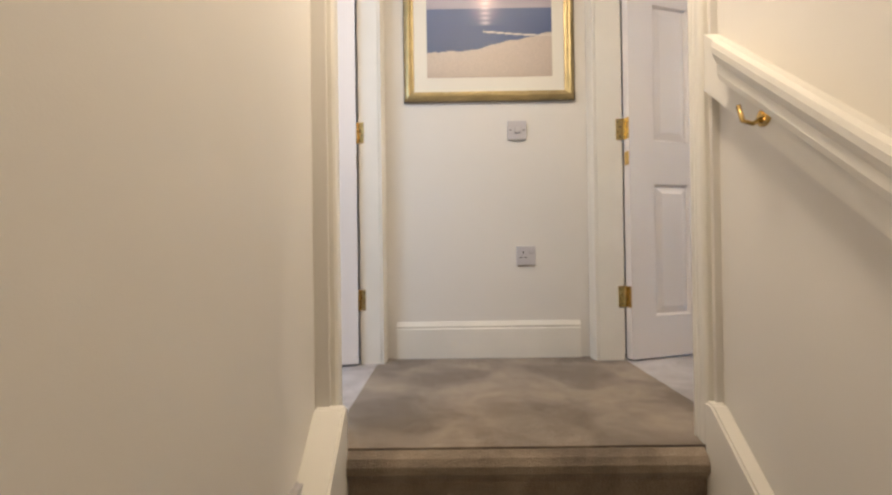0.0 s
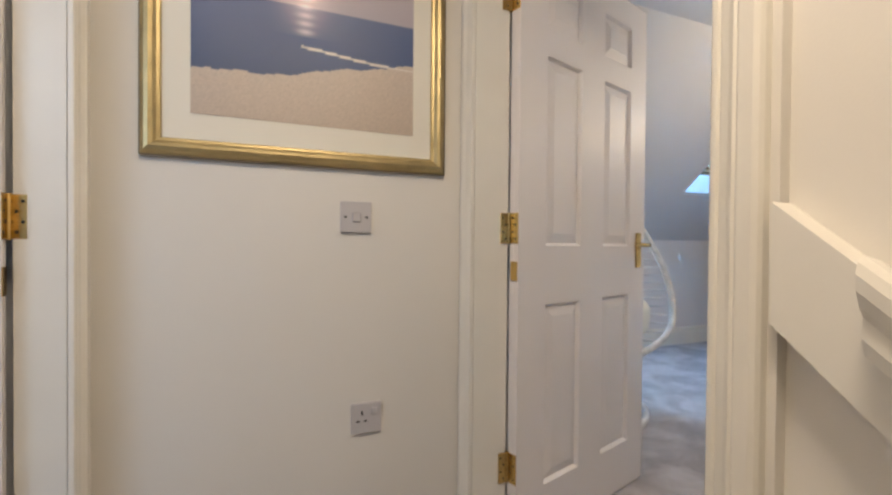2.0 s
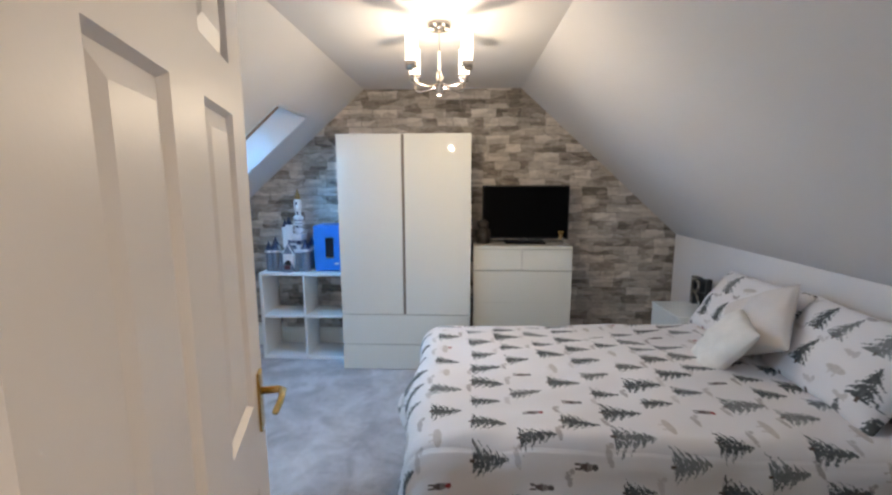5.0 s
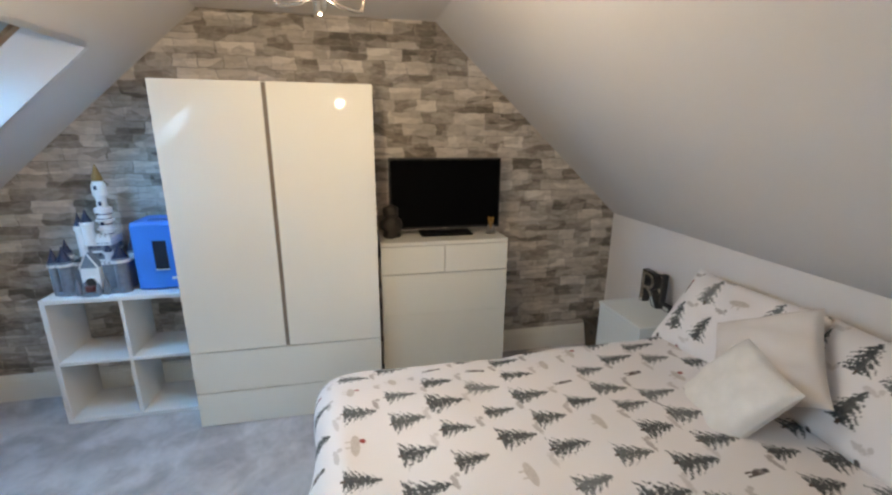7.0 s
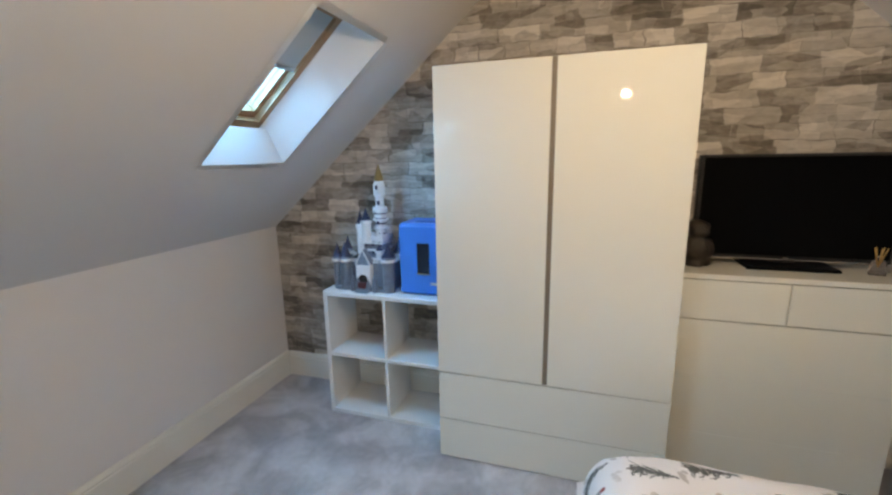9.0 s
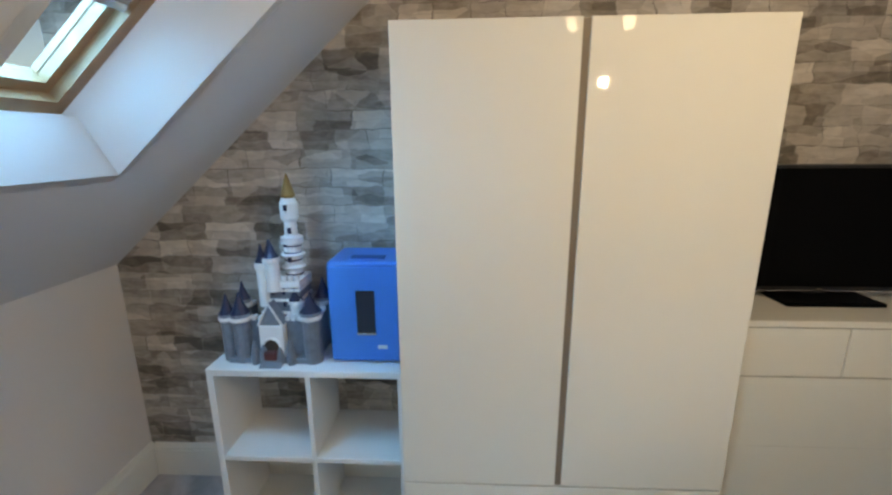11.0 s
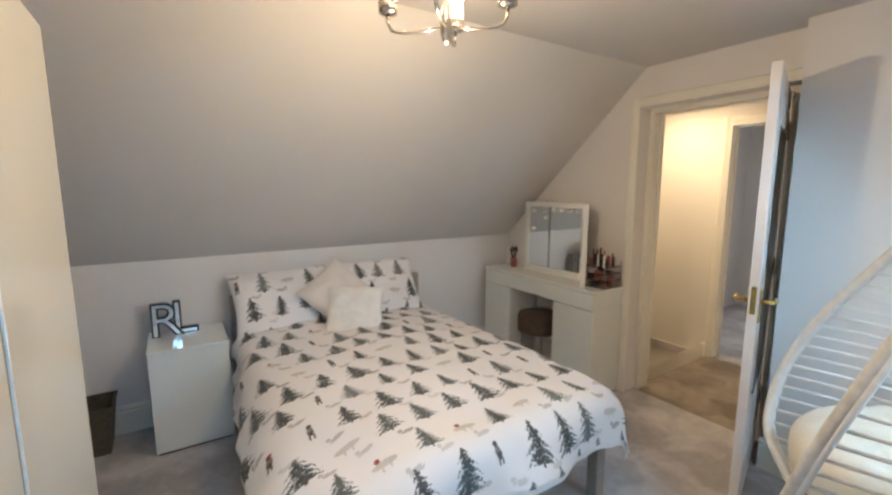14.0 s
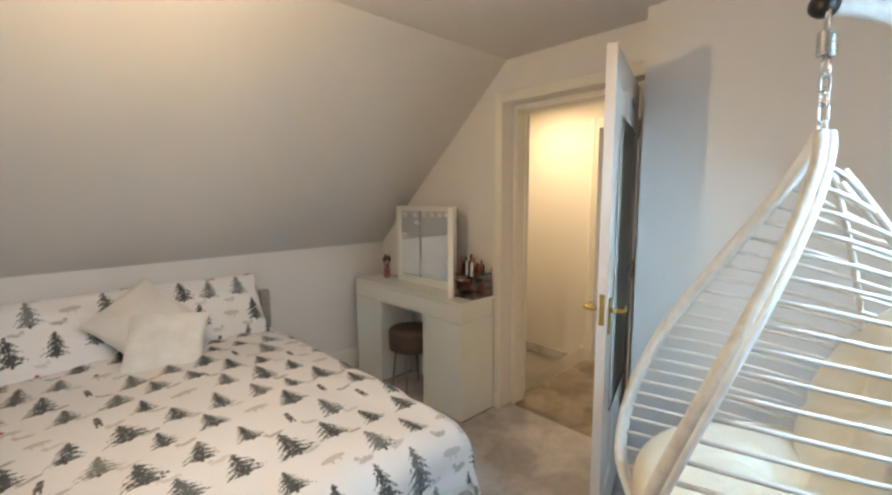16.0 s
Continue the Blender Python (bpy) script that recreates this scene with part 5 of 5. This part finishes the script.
# ---- dressing table ----
dt = thing("dressing_table", (0.26, 0.68, 0), "white gloss dressing table with knee hole", "dressing table")
DX, DYA, DYB, DZT = 0.39, 0.10, 1.285, 0.783
part("top", box(0.07, DX, DYA, DYB, DZT - 0.02, DZT, 0.002), M_GLOSS_COOL, dt)
part("drawer_front", box(DX - 0.02, DX, DYA, DYB, DZT - 0.135, DZT - 0.023, 0.002), M_GLOSS_COOL, dt)
part("drawer_box", box(0.075, DX - 0.02, DYA + 0.01, DYB - 0.01, DZT - 0.13, DZT - 0.02), M_GLOSS_COOL, dt)
for y0, y1 in ((DYA, 0.43), (0.92, DYB)):
    part("pedestal", box(0.075, DX - 0.02, y0 + 0.001, y1 - 0.001, 0.012, DZT - 0.13, 0.001), M_GLOSS_COOL, dt)
    part("pedestal_door", box(DX - 0.02, DX, y0, y1, 0.015, DZT - 0.139, 0.002), M_GLOSS_COOL, dt)
    part("plinth", box(0.085, DX - 0.03, y0 + 0.01, y1 - 0.01, 0, 0.013), M_DARK, dt)
st = thing("stool", (0.29, 0.68, 0), "round taupe velvet stool under the dressing table", "stool")
part("seat", lathe([(0.14, 0.32), (0.165, 0.33), (0.17, 0.36), (0.17, 0.45), (0.16, 0.475), (0.10, 0.485)], (0.29, 0.68, 0), 28), M_STOOL, st, "taupe velvet drum seat", True)
for a in range(4):
    an = a * math.pi / 2 + 0.6
    part("leg", tube([(0.29 + 0.12 * math.cos(an), 0.68 + 0.12 * math.sin(an), 0.325), (0.29 + 0.16 * math.cos(an), 0.68 + 0.16 * math.sin(an), 0.0)], 0.009, 8), M_CHROME, st, "slim metal leg")

vm = thing("vanity_mirror", (0.19, 0.72, DZT), "white folding vanity mirror with round bulbs", "mirror")
VY0, VY1, VZ0, VZ1, VX = 0.38, 0.99, DZT + 0.0, 1.365, 0.185
fr_bm = box(VX - 0.05, VX, VY0, VY0 + 0.04, VZ0, VZ1, 0.003)
box(VX - 0.05, VX, VY1 - 0.012, VY1, VZ0, VZ1, 0.003, bm=fr_bm)
box(VX - 0.05, VX, VY0 + 0.04, VY1 - 0.012, VZ1 - 0.035, VZ1, 0.003, bm=fr_bm)
box(VX - 0.05, VX, VY0 + 0.04, VY1 - 0.012, VZ0, VZ0 + 0.05, 0.003, bm=fr_bm)
part("frame", fr_bm, M_LAM, vm, "white painted frame")
part("centre_glass", box(VX - 0.02, VX - 0.012, 0.655, VY1 - 0.012, VZ0 + 0.05, VZ1 - 0.035), M_MIRROR, vm, "mirror glass")
part("side_glass", box(VX - 0.02, VX - 0.012, VY0 + 0.04, 0.648, VZ0 + 0.05, VZ1 - 0.035), M_MIRROR, vm, "mirror glass")
part("back", box(VX - 0.045, VX - 0.022, VY0 + 0.04, VY1 - 0.012, VZ0 + 0.05, VZ1 - 0.035), M_LAM, vm)
part("divider", box(VX - 0.02, VX - 0.006, 0.646, 0.657, VZ0 + 0.05, VZ1 - 0.035), M_CHROME, vm)
swing = Matrix.Translation((VX, VY1 + 0.012, 0)) @ pose(0, 0, 0, 0, 0, 38) @ Matrix.Translation((-VX, -VY1 - 0.012, 0))
wg = box(VX + 0.004, VX + 0.22, VY1 + 0.012, VY1 + 0.047, VZ0 + 0.001, VZ1, 0.003)
wg.transform(swing)
wing = part("wing", wg, M_LAM, vm, "folded-forward white side wing")
wg = box(VX + 0.03, VX + 0.19, VY1 + 0.007, VY1 + 0.0125, VZ0 + 0.04, VZ1 - 0.035)
wg.transform(swing)
part("wing_glass", wg, M_MIRROR, wing, "mirror glass")
for z in (VZ0 + 0.12, VZ1 - 0.1):
    part("hinge", box(VX - 0.012, VX + 0.012, VY1 + 0.046, VY1 + 0.05, z - 0.025, z + 0.025), M_BLACKP, vm)
for yb, zb in [(0.47, VZ1 - 0.07), (0.60, VZ1 - 0.07), (0.70, VZ1 - 0.06), (0.78, VZ1 - 0.06), (0.86, VZ1 - 0.06), (0.94, VZ1 - 0.06), (0.475, 1.14), (0.62, 1.24)]:
    bmb = bmesh.new()
    bmesh.ops.create_uvsphere(bmb, u_segments=14, v_segments=8, radius=0.017, matrix=Matrix.Translation((VX - 0.004, yb, zb)))
    part("bulb", bmb, M_PLASTIC, vm, "round white bulb", True)

# cosmetics
org = thing("makeup_organiser", (0.19, 1.165, DZT), "clear acrylic makeup organiser full of cosmetics", "organiser")
OX0, OX1, OY0, OY1 = 0.08, 0.27, 1.085, 1.268
for k in range(4):
    z = DZT + 0.001 + k * 0.048
    part("tray", box(OX0, OX1, OY0, OY1, z, z + 0.005, 0.001), M_ACRYL, org, "clear acrylic tray")
for x, y in ((OX0, OY0), (OX1 - 0.006, OY0), (OX0, OY1 - 0.006), (OX1 - 0.006, OY1 - 0.006)):
    part("corner_post", box(x, x + 0.006, y, y + 0.006, DZT + 0.006, DZT + 0.185), M_ACRYL, org)
part("side_panel", box(OX0 + 0.006, OX1 - 0.006, OY1 - 0.004, OY1, DZT + 0.006, DZT + 0.145), M_ACRYL, org, "clear acrylic side")
part("drawer_handle", tube([(OX1 + 0.004, 1.135, DZT + 0.03), (OX1 + 0.012, 1.165, DZT + 0.03), (OX1 + 0.004, 1.195, DZT + 0.03)], 0.003, 6), M_CHROME, org)
rr = random.Random(11)
for k in range(3):
    for i in range(8):
        x, y, z = rr.uniform(OX0 + 0.03, OX1 - 0.03), rr.uniform(OY0 + 0.03, OY1 - 0.03), DZT + 0.0065 + k * 0.048
        m_ = rr.choice((M_PINK, M_BLACKP, M_CASTLE_W, M_DARKRED, M_FIG))
        part("cosmetic", box(x - 0.014, x + 0.014, y - 0.02, y + 0.02, z, z + rr.uniform(0.012, 0.035), 0.002), m_, org)
for i in range(22):
    x, y = OX0 + 0.02 + 0.16 * ((i * 0.618) % 1), OY0 + 0.014 + 0.16 * (i / 22)
    h = rr.uniform(0.04, 0.09) if i % 4 else rr.uniform(0.09, 0.125)
    r = rr.uniform(0.006, 0.011)
    m_ = rr.choice((M_PINK, M_BLACKP, M_DARKRED, M_DARKRED, M_PINK, M_CASTLE_W, M_FIG))
    part("lipstick", lathe([(r, 0), (r, h * 0.55), (r * 0.85, h * 0.57), (r * 0.85, h * 0.96), (r * 0.5, h)], (x, y, DZT + 0.15), 10), m_, org)
bp_ = thing("brush_pot", (0.195, 0.255, DZT), "rose-brown pot of makeup brushes", "pot")
part("pot", lathe([(0.026, 0), (0.028, 0.003), (0.030, 0.075), (0.027, 0.075)], (0.195, 0.255, DZT), 16), M_PINK, bp_, "rose-gold pot", True)
for i in range(7):
    an = i * 0.9
    tip = Vector((0.195 + 0.026 * math.cos(an), 0.255 + 0.026 * math.sin(an), DZT + 0.13 + 0.012 * (i % 3)))
    br_ = part("brush", tube([(0.195, 0.255, DZT + 0.02), tip], 0.003, 6), M_DARKRED, bp_, "makeup brush")
    part("bristles", lathe([(0.005, 0), (0.010, 0.012), (0.008, 0.026), (0.002, 0.032)], tip, 8), M_FIG, br_)

# ---- ceiling pendant ----
cd = thing("chandelier", (CHAND.x, CHAND.y, ZC), "brushed nickel four-arm chandelier with lit frosted tubes", "chandelier")
part("ceiling_rose", lathe([(0.058, 0), (0.058, -0.012), (0.045, -0.03), (0.012, -0.036)], (CHAND.x, CHAND.y, ZC), 28), M_CHROME, cd, "nickel ceiling rose", True)
part("rod", tube([(CHAND.x, CHAND.y, ZC - 0.03), (CHAND.x, CHAND.y, 2.02)], 0.004, 8), M_CHROME, cd)
part("hub", lathe([(0.006, 0.0), (0.014, 0.012), (0.02, 0.03), (0.02, 0.095), (0.013, 0.115), (0.006, 0.125)], (CHAND.x, CHAND.y, 1.92), 18), M_CHROME, cd, "nickel hub", True)
for b in BULBS:
    d = (b - Vector((CHAND.x, CHAND.y, b.z))).normalized()
    c = Vector((CHAND.x, CHAND.y, 0))
    pts = [c + d * 0.015 + Vector((0, 0, 1.975)), c + d * 0.07 + Vector((0, 0, 1.962)), c + d * 0.145 + Vector((0, 0, 1.962)), c + d * 0.173 + Vector((0, 0, 1.97)), c + d * 0.185 + Vector((0, 0, 1.995)), c + d * 0.185 + Vector((0, 0, 2.025))]
    arm = part("arm", tube(pts, 0.0055, 8), M_CHROME, cd, "curved nickel arm", True)
    part("cup", lathe([(0.012, 0), (0.029, 0.006), (0.029, 0.04), (0.02, 0.042)], (b.x, b.y, 2.015), 20), M_CHROME, arm, "nickel lamp cup", True)
    sh = bmesh.new()
    lathe([(0.026, 0), (0.0265, 0.004), (0.0265, 0.125), (0.0262, 0.125)], (b.x, b.y, 2.055), 22, sh)
    part("shade", sh, M_FROST, arm, "lit frosted glass tube", True)

# ---- hanging egg chair ----
eg = thing("hanging_chair", (0.902, 2.942, 0), "white cane hanging egg chair with ivory cushions", "hanging chair", turn=23.5)
EX, EYT, EZT, EZB = 0.0, 0.0, 1.584, 0.40


def half_width(z):
    f = np.clip((EZT - z) / (EZT - EZB), 0, 1)
    return 0.36 * (math.sin(min(f, 0.68) / 0.68 * math.pi / 2) ** 0.95 if f < 0.68 else math.sqrt(max(0.0, 1 - ((f - 0.68) / 0.32) ** 2)))


def rim_y(z):
    f = (EZT - z) / (EZT - EZB)
    return EYT - 0.40 * math.sin(min(f / 0.93, 1.0) * math.pi / 2) ** 1.35 + (0.10 * ((f - 0.86) / 0.14) ** 2 if f > 0.86 else 0)


def back_y(z):
    f = (EZT - z) / (EZT - EZB)
    return EYT + 0.42 * math.sin(min(f / 0.70, 1.0) * math.pi / 2) ** 1.0 * (1.0 if f < 0.70 else math.sqrt(max(0.02, 1 - ((f - 0.70) / 0.31) ** 2)))


levels = [EZT - (EZT - EZB) * (i / 40) for i in range(41)]
for sgn in (-1, 1):
    pts = [(EX + sgn * half_width(z), rim_y(z), z) for z in levels]
    # rim on the +x side is greyer than the other
    part("rim", tube(pts, 0.0165, 10), M_CANE if sgn < 0 else M_CANE_GREY, eg, "bound cane rim", True)
    pts2 = [(EX + sgn * (half_width(z) + 0.009), rim_y(z) + 0.015, z) for z in levels]
    part("rim_binding", tube(pts2, 0.010, 8), M_CANE, eg, "white outer rim cane", True)
for i in range(25):
    z = EZT - 0.08 - i * (EZT - EZB - 0.10) / 24
    w, yf, yb = half_width(z), rim_y(z), back_y(z)
    pts = []
    for j in range(29):
        th = math.pi * j / 28
        pts.append((EX - (w + 0.02 * math.sin(th)) * math.cos(th), yf + 0.02 + (yb - yf) * math.sin(th) ** 0.8, z - 0.085 * math.sin(th)))
    part("cane_hoop", tube(pts, 0.0056, 6), M_CANE, eg, "", True)
for th in (0.75, 1.57, 2.39):
    pts = []
    for z in levels[1:-1]:
        w, yf, yb = half_width(z), rim_y(z), back_y(z)
        pts.append((EX - (w + 0.02) * math.cos(th), yf + 0.02 + (yb - yf) * math.sin(th) ** 0.8, z - 0.085 * math.sin(th)))
    part("rib", tube(pts, 0.009, 6), M_CANE_GREY, eg, "grey upright rib", True)


def pad(name, c, rx, ry, rz, tufts, tilt, label):
    b = bmesh.new()
    bmesh.ops.create_uvsphere(b, u_segments=48, v_segments=24, radius=1.0)
    for v in b.verts:
        p = v.co.copy()
        d = 0.0
        for tx, ty in tufts:
            d += 0.34 * math.exp(-((p.x - tx) ** 2 + (p.y - ty) ** 2) / 0.03)
        for ang in (0.4, 1.45, 2.5):
            d += 0.12 * math.exp(-((p.x * math.sin(ang) - p.y * math.cos(ang)) / 0.08) ** 2)
        e = math.copysign(abs(p.z) ** 0.6, p.z)
        v.co = Vector((p.x * rx, p.y * ry, e * rz * (1 - d)))
    b.transform(pose(*c, tilt, 0, 0))
    return part(name, b, M_SEATC, eg, label, True)


pad("seat_cushion", (EX, 0.0, 0.625), 0.345, 0.36, 0.15, ((0, 0), (0.45, 0.3), (-0.45, 0.3), (0.4, -0.4), (-0.4, -0.4)), 4, "ivory tufted seat cushion")
pad("back_cushion", (EX, 0.23, 0.90), 0.335, 0.33, 0.14, ((0.3, 0.2), (-0.3, 0.2), (0, -0.3)), 68, "ivory tufted back cushion")
# chain, spring and stand
hook = Vector((0.0, 0.0, 1.585))
top_pt = Vector((-0.03, 0.0, 1.85))


def link(c, axis, turn, length=0.044, width=0.022, r=0.0035):
    pts = []
    for j in range(20):
        a = 2 * math.pi * j / 20
        pts.append((math.cos(a) * width / 2, 0, math.copysign(length / 2 - width / 2, math.sin(a)) + math.sin(a) * width / 2))
    b = tube(pts, r, 6, closed=True)
    b.transform(Matrix.Translation(c) @ Vector((0, 0, 1)).rotation_difference(axis).to_matrix().to_4x4() @ pose(0, 0, 0, 0, 0, turn))
    return b


axis = (top_pt - hook).normalized()
for k in range(5):
    part("chain_link", link(hook + axis * (0.012 + 0.034 * k), axis, 20 + 90 * (k % 2)), M_STEEL, eg, "zinc chain link", True)
pts = []
for j in range(121):
    a = j / 120 * 9 * 2 * math.pi
    pts.append(hook + axis * (0.175 + 0.055 * j / 120) + Vector((0.016 * math.cos(a), 0.016 * math.sin(a), 0)))
part("spring", tube(pts, 0.0036, 6), M_STEEL, eg, "steel coil spring", True)
part("spring_core", tube([hook + axis * 0.17, hook + axis * 0.245], 0.008, 8), M_STEEL, eg)
part("top_link", link(hook + axis * 0.255, axis, 0, 0.05), M_STEEL, eg, "", True)
sd = thing("chair_stand", (0.44, 3.29, 0), "white tubular hanging chair stand with black cap", "stand")
A0 = Vector((0.85, 2.915, 1.885))
arc = [A0 + Vector((-0.75 * s, 0.66 * s, z - A0.z)) for s, z in ((0, 1.885), (0.07, 1.888), (0.14, 1.879), (0.21, 1.86), (0.28, 1.832), (0.35, 1.79), (0.42, 1.73), (0.48, 1.66), (0.53, 1.56), (0.565, 1.44), (0.585, 1.25), (0.585, 0.95), (0.575, 0.6), (0.56, 0.03))]
part("pole", tube(arc, 0.026, 14), M_CANE, sd, "bent white tube", True)
part("cap", lathe([(0.028, -0.02), (0.03, 0.0), (0.024, 0.016), (0.008, 0.02)], A0, 18, axis=Vector((0.75, -0.66, 0.0)).normalized()), M_BLACKP, sd, "black end cap", True)
ring = [(0.90 + 0.49 * math.cos(2 * math.pi * j / 40), 3.14 + 0.49 * math.sin(2 * math.pi * j / 40), 0.02) for j in range(40)]
part("base_ring", tube(ring, 0.02, 10, closed=True), M_CANE, sd, "round base tube", True)
